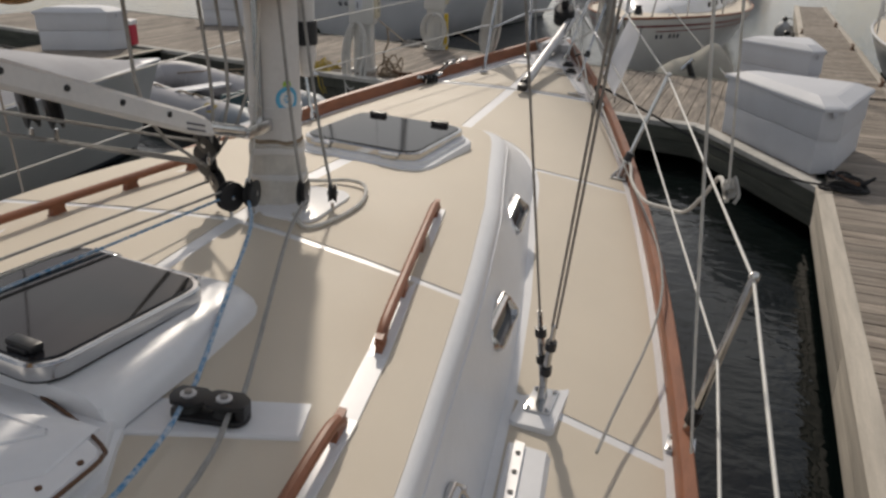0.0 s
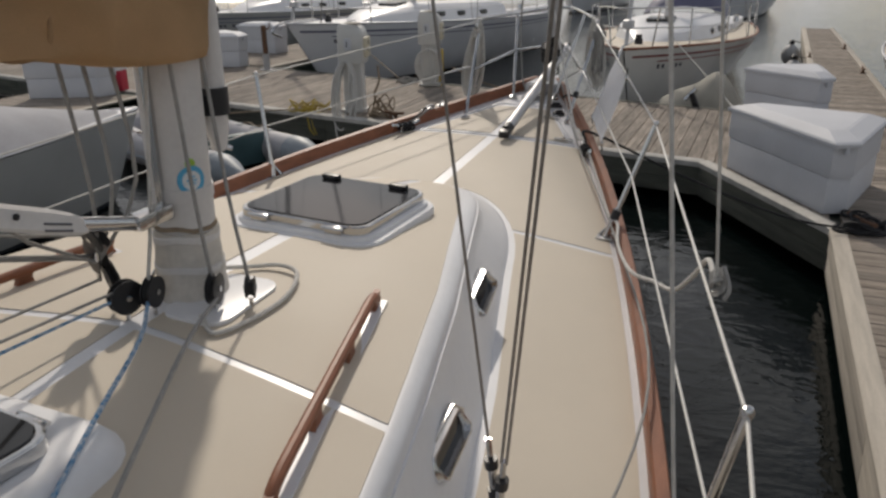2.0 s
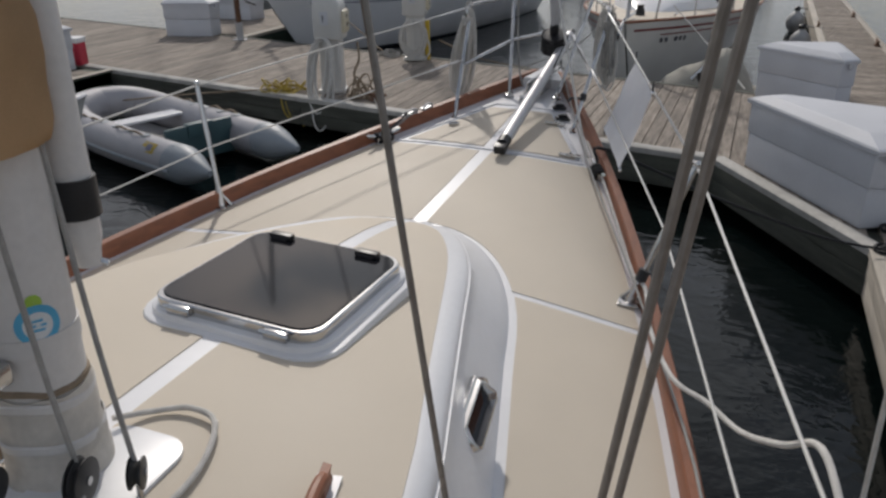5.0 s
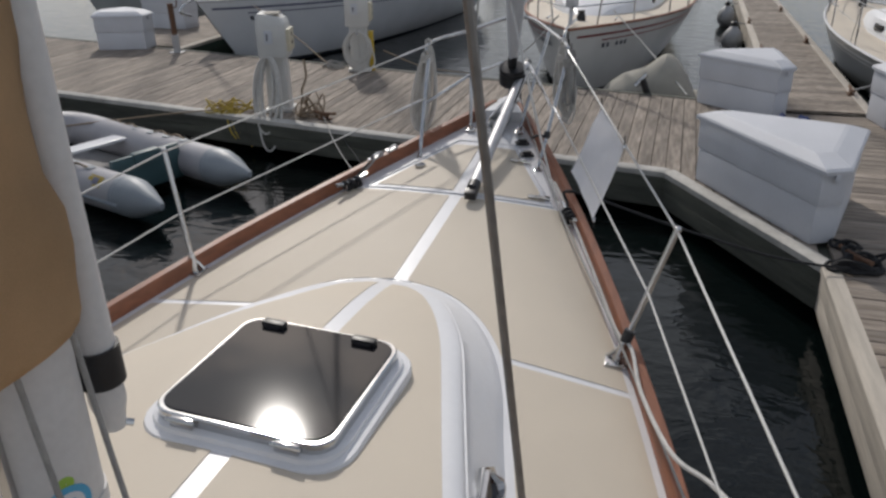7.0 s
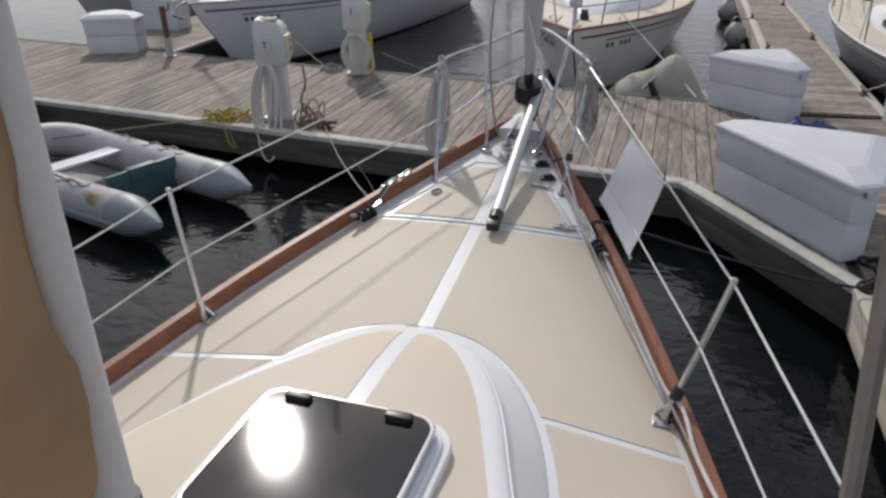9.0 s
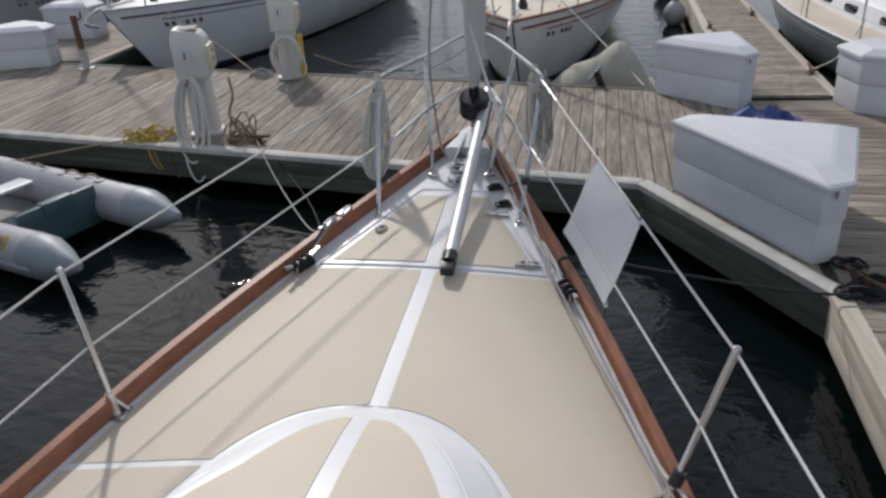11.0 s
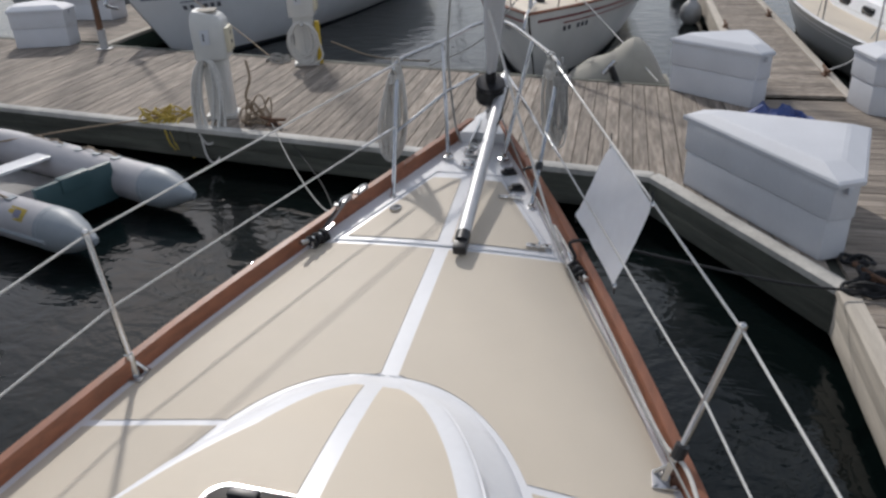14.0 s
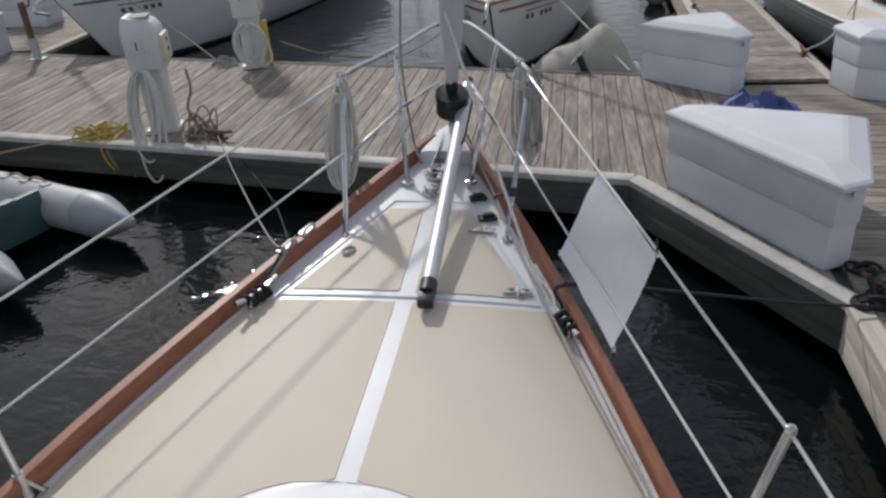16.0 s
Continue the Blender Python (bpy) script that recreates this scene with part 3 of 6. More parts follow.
# ---- portlights in the coachroof's side ----
def portlight(y, s):
    w, n = cab_half(y), roof_inner(y)
    e = n + (w - n) * 0.33
    zb = deck_z(w, y)
    zt = roof_z(n, y) - (roof_z(n, y) - zb) * 0.16
    x, z = e + (w - e) * 0.45, zb + (zt - zb) * 0.55
    dy = (cab_half(y + 0.1) - cab_half(y - 0.1)) / 0.2
    along = Vector((s * dy, 1, 0.09)).normalized()
    normal = Vector((s * (zt - zb), 0, (w - e))).normalized()
    m = frame_at(Vector((CAB_X + s * x, y, z)) + normal * 0.004, along, normal)
    p = thing("portlight", "polished steel framed portlight in coachroof side", "portlight", m, "portlights")
    hexa = [(-0.165, 0), (-0.115, -0.058), (0.115, -0.058), (0.165, 0), (0.115, 0.058), (-0.115, 0.058)]
    part("frame", prism(hexa, -0.012, 0.007, 0.003), STEEL, p)
    rows = []
    for lx, ly, z in ((0.135, 0.048, 0.004), (0.122, 0.042, 0.020), (0.114, 0.036, 0.021), (0.106, 0.031, 0.008)):
        rows.append([(x, y, z + (0.016 if y < 0 and z > 0.015 else 0.0)) for x, y in ((-lx, -ly * 0.6), (-lx * 0.86, -ly), (lx * 0.86, -ly), (lx, -ly * 0.6), (lx, ly * 0.6), (lx * 0.86, ly), (-lx * 0.86, ly), (-lx, ly * 0.6))])
    part("rim", grid(rows, True), STEEL, p)
    part("pane", prism([(-0.10, -0.03), (0.10, -0.03), (0.10, 0.03), (-0.10, 0.03)], 0.008, 0.013), PORTGLASS, p, "dark glass")
    return p


for s in (1, -1):
    for y in (3.385, 2.46, 1.52, 0.5):
        portlight(y, s)

# ---- stanchions and lifelines ----
HEEL = math.tan(radians(2.0))
STANCHIONS = {1: [(1.03, 4.42), (1.585, 2.33), (1.74, 0.0)], -1: [(-1.06, 4.61), (-1.60, 2.30), (-1.74, 0.0)]}
TOPS = {(1.03, 4.42): (1.221, 4.525, 0.62), (1.585, 2.33): (1.70, 2.245, 0.475), (1.74, 0.0): (1.86, 0.0, 0.28), (-1.06, 4.61): (-1.165, 4.675, 0.745), (-1.60, 2.30): (-1.68, 2.32, 0.50), (-1.74, 0.0): (-1.84, 0.0, 0.28)}


def stanchion_top(x, y):
    return Vector(TOPS[(x, y)])


for s in (1, -1):
    for x, y in STANCHIONS[s]:
        z = deck_z(x, y) - HEEL * x
        top = stanchion_top(x, y)
        st = thing("stanchion", "polished stainless lifeline stanchion on deck", "stanchion", Matrix.Translation((x, y, z)), "lifeline stanchions")
        up = top - Vector((x, y, z))
        part("post", tube([up * 0.05, up], 0.0125, 10), STEEL, st)
        foot = part("foot_plate", block((-0.045, -0.045, 0.0), (0.045, 0.045, 0.010), 0.004), STEEL, st)
        for a in (-1, 1):
            for b in (-1, 1):
                part("bolt", lathe([(0.007, 0.009), (0.007, 0.015), (0.003, 0.017)], 8, Matrix.Translation((a * 0.033, b * 0.033, 0))), STEEL, foot)
        part("socket", tube([up * 0.01, up * 0.16], 0.018, 10), STEEL, st)
        part("brace", tube([(s * -0.035, 0.03, 0.008), up * 0.13], 0.008), STEEL, st)
        part("cap", lathe([(0.013, -0.012), (0.016, 0.0), (0.012, 0.010), (0.004, 0.014)], 10, Matrix.Translation(up)), STEEL, st)
        if s > 0:
            part("clamp", tube([up * 0.17, up * 0.25], 0.024, 10), BLACK, st, "black plastic clamp")

PULP_TOP = {1: Vector((0.50, 6.70, 0.92)), -1: Vector((-0.43, 6.70, 0.92))}
PULP_BASE = {1: Vector((0.405, 6.21, 0.235)), -1: Vector((-0.375, 6.21, 0.25))}
lines = thing("lifelines", "pale coated wire lifelines along deck edge", "lifeline")
for s in (1, -1):
    tops = [stanchion_top(x, y) - Vector((0, 0, 0.01)) for x, y in STANCHIONS[s]]
    ends = [PULP_TOP[s] + Vector((0, -0.02, -0.01))] + tops + [Vector((s * 1.8, -2.2, sheer(-2.2) + 0.6))]
    part("upper_line", tube(ends, 0.005), LIFELINE, lines)
    mids = [PULP_BASE[s].lerp(PULP_TOP[s], 0.52)] + [Vector((x, y, deck_z(x, y))).lerp(stanchion_top(x, y), 0.52) for x, y in STANCHIONS[s]] + [Vector((s * 1.76, -2.2, sheer(-2.2) + 0.3))]
    part("lower_line", tube(mids, 0.0045), LIFELINE, lines)
    for path in (ends, mids):
        w = (path[1] - path[0]).normalized()
        for a, b, r in ((0.05, 0.13, 0.007), (0.15, 0.24, 0.008), (0.24, 0.32, 0.006)):
            part("turnbuckle", tube([path[0] + w * a, path[0] + w * b], r), ALLOY, lines)

# ---- pulpit ----
pulpit = thing("pulpit", "polished stainless tube pulpit at the bow", "pulpit", Matrix.Translation((0, 6.8, 0.25)))
po = Vector((0, 6.8, 0.25))
nose = [Vector((-0.10, 7.56, 0.96)), Vector((0.0, 7.62, 0.965)), Vector((0.12, 7.60, 0.96))]
top = [PULP_TOP[-1], Vector((-0.24, 7.12, 0.945)), *nose, Vector((0.34, 7.10, 0.945)), PULP_TOP[1]]
top = spline([PULP_TOP[-1] - Vector((0, 0.03, 0.10)), *top, PULP_TOP[1] - Vector((0, 0.03, 0.10))], 5)
part("top_rail", tube([p - po for p in top], 0.0125, 10), STEEL, pulpit)
for s in (1, -1):
    base = PULP_BASE[s]
    knee = PULP_TOP[s] - Vector((0, 0.03, 0.10))
    part("rear_leg", tube([p - po for p in (base, base.lerp(knee, 0.5), knee)], 0.0125, 10), STEEL, pulpit)
    fb = Vector((s * 0.17 + 0.02, 6.72, sheer(6.72) + 0.03))
    ft = Vector((s * 0.28 + 0.04, 7.12, 0.945))
    part("front_leg", tube([p - po for p in (fb, ft)], 0.0125, 10), STEEL, pulpit)
    mid = base.lerp(knee, 0.55)
    if s > 0:
        tie = base.lerp(knee, 0.30) - po
        part("black_tie", tube([tie, tie + Vector((0.004, 0.02, 0.035))], 0.021, 10), BLACK, pulpit, "black tape wrapped round leg")
        part("tie_tail", tube(spline([tie + Vector((0, 0, 0.01)), tie + Vector((-0.06, -0.01, 0.015)), tie + Vector((-0.09, -0.01, -0.005))], 4), 0.008, 6), BLACK, pulpit)
    part("middle_rail", tube([p - po for p in (mid, fb.lerp(ft, 0.55), Vector((s * 0.10 + 0.03, 7.42, 0.66)))], 0.0105, 10), STEEL, pulpit)
    for q in (base, fb):
        part("foot_flange", lathe([(0.034, -0.012), (0.034, 0.004), (0.018, 0.010), (0.016, 0.03)], 14, Matrix.Translation(q - po)), STEEL, pulpit)

# ---- bow fittings ----
fit_m = Matrix.Translation((0.02, 7.05, sheer(7.05)))
roller = thing("bow_roller", "stainless anchor roller fitting at the stem", "bow roller", fit_m)
for s in (1, -1):
    part("cheek", prism([(s * 0.045, -0.35), (s * 0.053, -0.35), (s * 0.053, 0.34), (s * 0.045, 0.34)], 0.02, 0.09), STEEL, roller)
part("plate", block((-0.055, -0.35, 0.012), (0.055, 0.34, 0.024), 0.003), STEEL, roller)
part("wheel", tube([(-0.04, 0.29, 0.06), (0.04, 0.29, 0.06)], 0.035, 14), RUBBER, roller)
rows = [[(x * f, yy, z) for x, z in ((-1, -0.05), (-1, 0.045), (-0.8, 0.055), (0.8, 0.055), (1, 0.045), (1, -0.05))] for yy, f in ((6.98, 0.15), (7.12, 0.12), (7.26, 0.085), (7.31, 0.05))]
part("stem_cap", grid([[(x + 0.015, y, sheer(y) + z + 0.02) for x, y, z in r] for r in rows], True, True), GEL, boat, "white moulded stem cap")


def deck_fitting(name, x, y, label, cat, build, spin=0.0):
    z = deck_z(x, y)
    t = thing(name, label, cat, pose(x, y, z + 0.002, 0, 0, spin))
    build(t)
    return t


def chrome_vent(t):
    part("body", lathe([(0.048, 0), (0.048, 0.010), (0.036, 0.020), (0.034, 0.030), (0.040, 0.038), (0.036, 0.046), (0.01, 0.050)], 18), STEEL, t)


def black_deck_fill(t):
    part("base", block((-0.045, -0.028, 0.0), (0.045, 0.028, 0.018), 0.006), BLACK, t)
    part("lever", block((-0.03, -0.016, 0.017), (0.03, 0.016, 0.036), 0.008), BLACK, t)


def strap_hinge(t):
    for a in (-1, 1):
        leaf = part("leaf", block((a * 0.012 if a > 0 else -0.065, -0.018, 0.008), (0.065 if a > 0 else -0.012, 0.018, 0.016), 0.003), STEEL, t)
    part("pin", tube([(0, -0.024, 0.016), (0, 0.024, 0.016)], 0.009), STEEL, t)


def flush_latch(t):
    part("ring", ring(0.07, 0.05, 0.02, 0.012, 0.006, 0.018), STEEL, t)
    part("cup", block((-0.022, -0.012, 0.004), (0.022, 0.012, 0.012), 0.002), BLACK, t)


deck_fitting("deck_vent", -0.02, 6.62, "round chrome deck fitting on foredeck", "deck fitting", chrome_vent)
deck_fitting("deck_vent", -0.03, 6.80, "round chrome deck fitting on foredeck", "deck fitting", chrome_vent)
deck_fitting("deck_fill", 0.23, 6.58, "black plastic deck fitting", "deck fitting", black_deck_fill, 20)
deck_fitting("deck_fill", 0.295, 6.39, "black plastic deck fitting", "deck fitting", black_deck_fill, 20)
deck_fitting("strap_hinge", 0.275, 6.27, "small stainless strap hinge of anchor locker lid", "hinge", strap_hinge)
deck_fitting("strap_hinge", 0.475, 5.80, "small stainless strap hinge of anchor locker lid", "hinge", strap_hinge)
deck_fitting("flush_latch", -0.33, 6.06, "flush stainless latch of anchor locker lid", "latch", flush_latch, 60)


def cleat_parts(t):
    for y in (-0.04, 0.04):
        part("foot", lathe([(0.02, 0), (0.02, 0.006), (0.011, 0.015), (0.011, 0.045)], 12, Matrix.Translation((0, y, 0))), STEEL, t)
    part("horn", tube(spline([(0, -0.13, 0.062), (0, -0.06, 0.05), (0, 0.06, 0.05), (0, 0.13, 0.062)], 4), 0.012, 10), STEEL, t)
    for k, y in enumerate((-0.05, -0.025, 0.0, 0.025, 0.05)):
        a = 0.6 if k % 2 else -0.6
        part("rope_turn", tube([(0.028 * math.cos(q), y + 0.02 * math.sin(q) * a, 0.035 + 0.03 * math.sin(q)) for q in np.linspace(0, 2 * math.pi, 12)], 0.009), BLACKROPE, t, "black mooring line turns")


deck_fitting("mooring_cleat", -0.64, 5.67, "stainless mooring cleat wrapped in black line", "cleat", cleat_parts, -22)
deck_fitting("mooring_cleat", 0.675, 5.58, "stainless mooring cleat wrapped in black line", "cleat", cleat_parts, 22)

# ---- spare pole lying on the foredeck ----
pa, pb = Vector((0.11, 5.62, 0.262)), Vector((0.12, 7.47, 0.67))
way = (pb - pa).normalized()
pole = thing("spinnaker_pole", "silver aluminium pole lying on foredeck against pulpit", "pole", Matrix.Translation(pa))
part("tube", tube([way * 0.10, way * 1.80], 0.036, 18), ALLOY, pole)
part("collar", tube([way * 0.06, way * 0.13], 0.038, 16), BLACK, pole, "black end fitting")
jaw = part("jaw", block((-0.035, -0.055, -0.028), (0.035, 0.03, 0.022), 0.012, None, frame_at(way * 0.05, (1, 0, 0), (0, -way.z, way.y))), BLACK, pole, "black end fitting")
part("tip", tube([way * 1.79, way * 1.87], 0.028, 16), BLACK, pole)
part("band", tube([way * 1.62, way * 1.65], 0.039, 16), STEEL, pole)

# ---- forestay, furling drum and rolled sail ----
f0, f1 = Vector((0.03, 7.22, 0.40)), Vector((1.2, 3.1, 11.0))
fw = (f1 - f0).normalized()
furler = thing("furling_headsail", "rolled headsail on furling forestay with black drum", "furled sail", Matrix.Translation(f0))
fm = frame_at(fw * 0.26, (1, 0, 0), fw)
part("stay", tube([fw * 0.0, fw * 0.3], 0.010), STEEL, furler)
part("toggle", tube([fw * 0.02, fw * 0.12], 0.018, 10), STEEL, furler)
drum = part("drum", lathe([(0.085, -0.075), (0.092, -0.06), (0.088, -0.05), (0.088, 0.03), (0.095, 0.04), (0.09, 0.06), (0.03, 0.065)], 24, fm), BLACK, furler)
part("drum_slot", lathe([(0.06, -0.03), (0.0905, -0.028), (0.0905, 0.015), (0.06, 0.017)], 24, fm), RUBBER, drum)
part("swivel", lathe([(0.03, 0.06), (0.036, 0.10), (0.028, 0.16), (0.022, 0.2)], 16, fm), BLACK, furler)
rows = []
for k in range(60):
    t = 0.40 + k * 0.18
    r = 0.068 * min(1, 0.45 + (t - 0.4) * 1.2) * (1 - 0.045 * t)
    rows.append([fw * t + r * (1 + 0.06 * math.sin(3 * a + t * 4)) * (math.cos(a) * Vector((1, 0, 0)) + math.sin(a) * fw.cross((1, 0, 0))) for a in (2 * math.pi * q / 18 for q in range(18))])
part("rolled_sail", grid(rows, True, True), SAILCLOTH, furler, "pale rolled sailcloth")

# ---- mast ----
MX, MY = -0.025, 2.583
FOOT = roof_z(0, MY)
rig = pose(MX, MY, FOOT, 0, 1.2, 0)
mast = thing("mast", "white painted aluminium mast with boot at its foot", "mast", rig)


def oval(rx, ry, z, n=28):
    return [(rx * math.cos(a), ry * math.sin(a), z) for a in (2 * math.pi * k / n for k in range(n))]


part("spar", grid([oval(0.096, 0.092, z) for z in (0.02, 3, 6, 11.2)], True, True), MASTPAINT, mast)
part("sail_track", grid([[(x, y, z) for x, y in ((-0.012, -0.088), (0.012, -0.088), (0.012, -0.104), (-0.012, -0.104))] for z in (0.3, 11)], True, True), STEEL, mast, "grey sail track")
rows = []
for k in range(19):
    u = k / 18
    f = 1.17 - 0.13 * u + 0.025 * math.sin(u * 19) * (1 - u)
    row = []
    for x, y, z in oval(0.099, 0.095, -0.02 + 0.25 * u, 56):
        q = f + 0.05 * noise.noise((x * 22, y * 22, z * 26)) + 0.03 * noise.noise((x * 9 + 4, y * 9, z * 60))
        row.append((x * q, y * q, z + 0.016 * noise.noise((x * 14, y * 14, 2.0)) * u))
    rows.append(row)
part("boot", grid(rows, True, True), BOOT, mast, "wrinkled off-white tape boot")
for z0, f in ((0.105, 1.125), (0.205, 1.055)):
    part("boot_band", grid([[(x * f * k, y * f * k, z + 0.006 * math.sin(x * 40)) for x, y, z in oval(0.099, 0.095, z0 + dz, 40)] for dz, k in ((-0.012, 0.99), (-0.008, 1.02), (0.008, 1.02), (0.012, 0.99))], True), MASTPAINT, mast)
part("sealant_line", grid([[(x, y, z + 0.012 * noise.noise((x * 18, y * 18, 3))) for x, y, z in oval(0.0985 + o, 0.0945 + o, z0, 40)] for z0, o in ((0.232, 0.003), (0.242, 0.002), (0.246, -0.004))], True), TANROPE, mast, "brown sealant line")
part("step_plate", prism([(x + 0.13, y - 0.02) for x, y in rounded(0.24, 0.36, 0.07)], -0.04, 0.006, 0.002), GEL, mast)


def curved_disc(r0, r1, lift, zc=0.40, ang0=-0.52):
    """A ring that follows the mast's oval."""
    rows = []
    for r in (r0, r1):
        row = []
        for k in range(29):
            a = 2 * math.pi * k / 28
            th = ang0 + r * math.cos(a) / 0.098
            row.append(((0.096 + lift) * math.cos(th), (0.092 + lift) * math.sin(th), zc + r * math.sin(a)))
        rows.append(row)
    return grid(rows)


ring_part = part("sticker", curved_disc(0.001, 0.030, 0.0012), WHITEPRINT, mast, "round blue and white sticker with green edge")
part("sticker_ring", curved_disc(0.030, 0.046, 0.0014), BLUEPRINT, ring_part)
for zc in (0.452, 0.348):
    part("sticker_tab", curved_disc(0.001, 0.017, 0.0009, zc), GREEN, ring_part)
for a, b in ((-0.010, 0.012), (0.0, 0.016), (0.011, 0.011)):
    bm = bmesh.new()
    rows = [[(0.098 * math.cos(th), 0.094 * math.sin(th), 0.40 + a + dz) for th in (-0.52 - b / 0.098, -0.52 + b / 0.098)] for dz in (-0.003, 0.003)]
    part("sticker_bar", grid(rows), BLUEPRINT, ring_part)
# gooseneck band and fittings
part("gooseneck_band", grid([oval(0.100, 0.096, z) for z in (0.33, 0.37)], True, True), MASTPAINT, mast)
part("spreader", grid([[(x, y * (1 - abs(x) * 0.4), z + abs(x) * 0.08) for y, z in ((-0.06, 4.5), (0, 4.52), (0.06, 4.5), (0, 4.48))] for x in (-1.1, -0.05, 0.05, 1.1)], True, True), MASTPAINT, mast)


def block_at(p, axis, r=0.05, label="black plastic turning block at mast foot"):
    t = thing("turning_block", label, "block", Matrix.Translation(p), "turning blocks")
    m = frame_at((0, 0, 0), (0, 0, 1), axis)
    for z in (-0.016, 0.010):
        part("cheek", lathe([(r * 0.8, z), (r, z + 0.002), (r, z + 0.005), (r * 0.7, z + 0.007)], 18, m), BLACK, t)
    part("sheave", lathe([(r * 0.85, -0.009), (r * 0.65, 0.0), (r * 0.85, 0.010)], 18, m), RUBBER, t)
    part("pin", lathe([(0.010, -0.020), (0.010, 0.021)], 10, m), STEEL, t)
    part("shackle", tube([(0, 0, -r), (0, 0, -r - 0.03)], 0.007), STEEL, t)
    return t


Z0 = FOOT + 0.075
block_at((0.127, 2.486, Z0), (1, 0.3, 0))
block_at((0.210, 2.555, Z0 - 0.01), (0.9, 0.5, 0), 0.036)
block_at((-0.03, 2.39, Z0), (1, 0.2, 0))
block_at((-0.085, 2.335, Z0 - 0.005), (1, -0.3, 0), 0.055)
block_at((-0.165, 2.37, Z0 + 0.03), (0.5, 0.8, 0.2), 0.055)
block_at((-0.195, 2.35, Z0 + 0.11), (0.4, 0.9, 0.1), 0.058)
block_at((-0.15, 2.31, Z0 + 0.19), (0.2, 0.9, 0.4), 0.05)
block_at((-0.15, 1.60, 0.90), (0.5, 0.8, 0.1), 0.062, "black plastic double block of boom tackle")
block_at((-0.13, 1.66, 0.875), (0.5, 0.8, 0.1), 0.05, "black plastic double block of boom tackle")
shack = thing("snap_shackle", "small stainless snap shackle on coachroof", "shackle", Matrix.Translation((-0.12, 2.50, FOOT + 0.03)))
part("bow", tube(spline([(0, 0, 0), (0.03, 0.02, 0.03), (0.01, 0.05, 0.06), (-0.03, 0.03, 0.03), (0, 0, 0)], 5), 0.006), STEEL, shack)

# ---- boom, vang and sail cover ----
vang = thing("boom_vang", "white rigid boom vang with steel end fitting", "boom vang", Matrix.Translation((0.005, 2.352, 0.672)))
v1 = Vector((0.0, -1.55, 0.60))
rows = []
for t in (0.0, 0.02, 0.06, 1.0):
    c = Vector((0, -0.20, 0.062)).lerp(v1, t)
    h = 0.026 if t == 0 else (0.034 if t == 0.02 else 0.040)
    rows.append([c + Vector((x * 0.8 * h, -0.33 * z * h, z * h)) for x, z in ((-1, -0.7), (-0.7, -1), (0.7, -1), (1, -0.7), (1, 0.7), (0.7, 1), (-0.7, 1), (-1, 0.7))])
part("body", grid(rows, True, True), MASTPAINT, vang)
part("inner_tube", tube([(0, 0.0, 0.0), (0, -0.28, 0.085)], 0.022, 14), STEEL, vang)
part("fork", block((-0.03, -0.02, -0.02), (0.03, 0.13, 0.025), 0.008), STEEL, vang)
for k in range(5):
    c = Vector((0.033, -0.19, 0.065)).lerp(v1 + Vector((0.033, 0, 0)), 0.16 + 0.13 * k)
    part("rivet", lathe([(0.009, -0.002), (0.009, 0.003), (0.004, 0.005)], 8, frame_at(c, (0, 1, 0), (1, 0, 0))), BLACK, vang)
label_bar = [Vector((0.034, -0.24, 0.066)), Vector((0.034, -0.40, 0.12))]
for dz in (0.012, -0.006):
    part("lettering_bar", tube([label_bar[0].lerp(label_bar[1], 0.1) + Vector((0, 0, dz)), label_bar[0].lerp(label_bar[1], 0.6) + Vector((0, 0, dz))], 0.003, 4), LETTER, vang)

boom = thing("boom", "aluminium boom under tan sail cover", "boom", Matrix.Translation((0.03, 2.432, 1.34)))
rows = [[(x * 0.055, -t * 3.9, z * 0.075 + t * 0.1) for x, z in ((-0.7, -1), (0.7, -1), (1, -0.6), (1, 0.6), (0.7, 1), (-0.7, 1), (-1, 0.6), (-1, -0.6))] for t in (0.0, 1.0)]
part("spar", grid(rows, True, True), MASTPAINT, boom)
part("gooseneck", block((-0.03, -0.02, -0.04), (0.03, 0.05, 0.04), 0.008), STEEL, boom)

cover = thing("sail_cover", "tan canvas sail cover wrapped round boom and mast", "sail cover", Matrix.Translation((0.0, 2.552, 1.3)))
rows = []
for k in range(46):
    y = 0.13 - 3.6 * (k / 45) ** 1.15
    near = max(0, 1 - max(0, (0.10 - y)) / 0.9)
    wide = 0.138 * (1 if y < -0.03 else max(0.45, math.sqrt(max(0.0, 1 - ((y + 0.03) / 0.175) ** 2))))
    low, high = -0.20 + 0.09 * (1 - near) + 0.012 * math.sin(y * 9), 0.34 + 0.95 * near ** 1.5
    side = [(f, low + 0.012 * f * f) for f in (0.0, 0.4, 0.8, 0.96)]
    for q in range(22):
        u = (q + 0.3) / 21.3
        z = low + 0.02 + (high - low - 0.02) * u
        fold = 0.10 * math.sin(z * 13 + y * 9 + 2.5 * noise.noise((y * 3, z * 3, 5))) + 0.36 * noise.noise((y * 4, z * 5, 1.4)) + 0.40 * noise.noise((y * 15 + z * 3, z * 2, 4.4))
        fold = max(fold, -0.06) * (1.0 if fold < 0 else 1.5)
        side.append(((1 - 0.22 * u ** 1.3) * math.sqrt(max(0.0, 1 - u ** 8)) * (1 + fold * min(1, 0.35 + 3 * u)), z))
    row = [(wide * f, y, z) for f, z in side] + [(-wide * f * 0.97, y, z + 0.003) for f, z in side[-2:0:-1]]
    rows.append(row)
part("canvas", grid(rows, True, True), CANVAS, cover, angle=70)
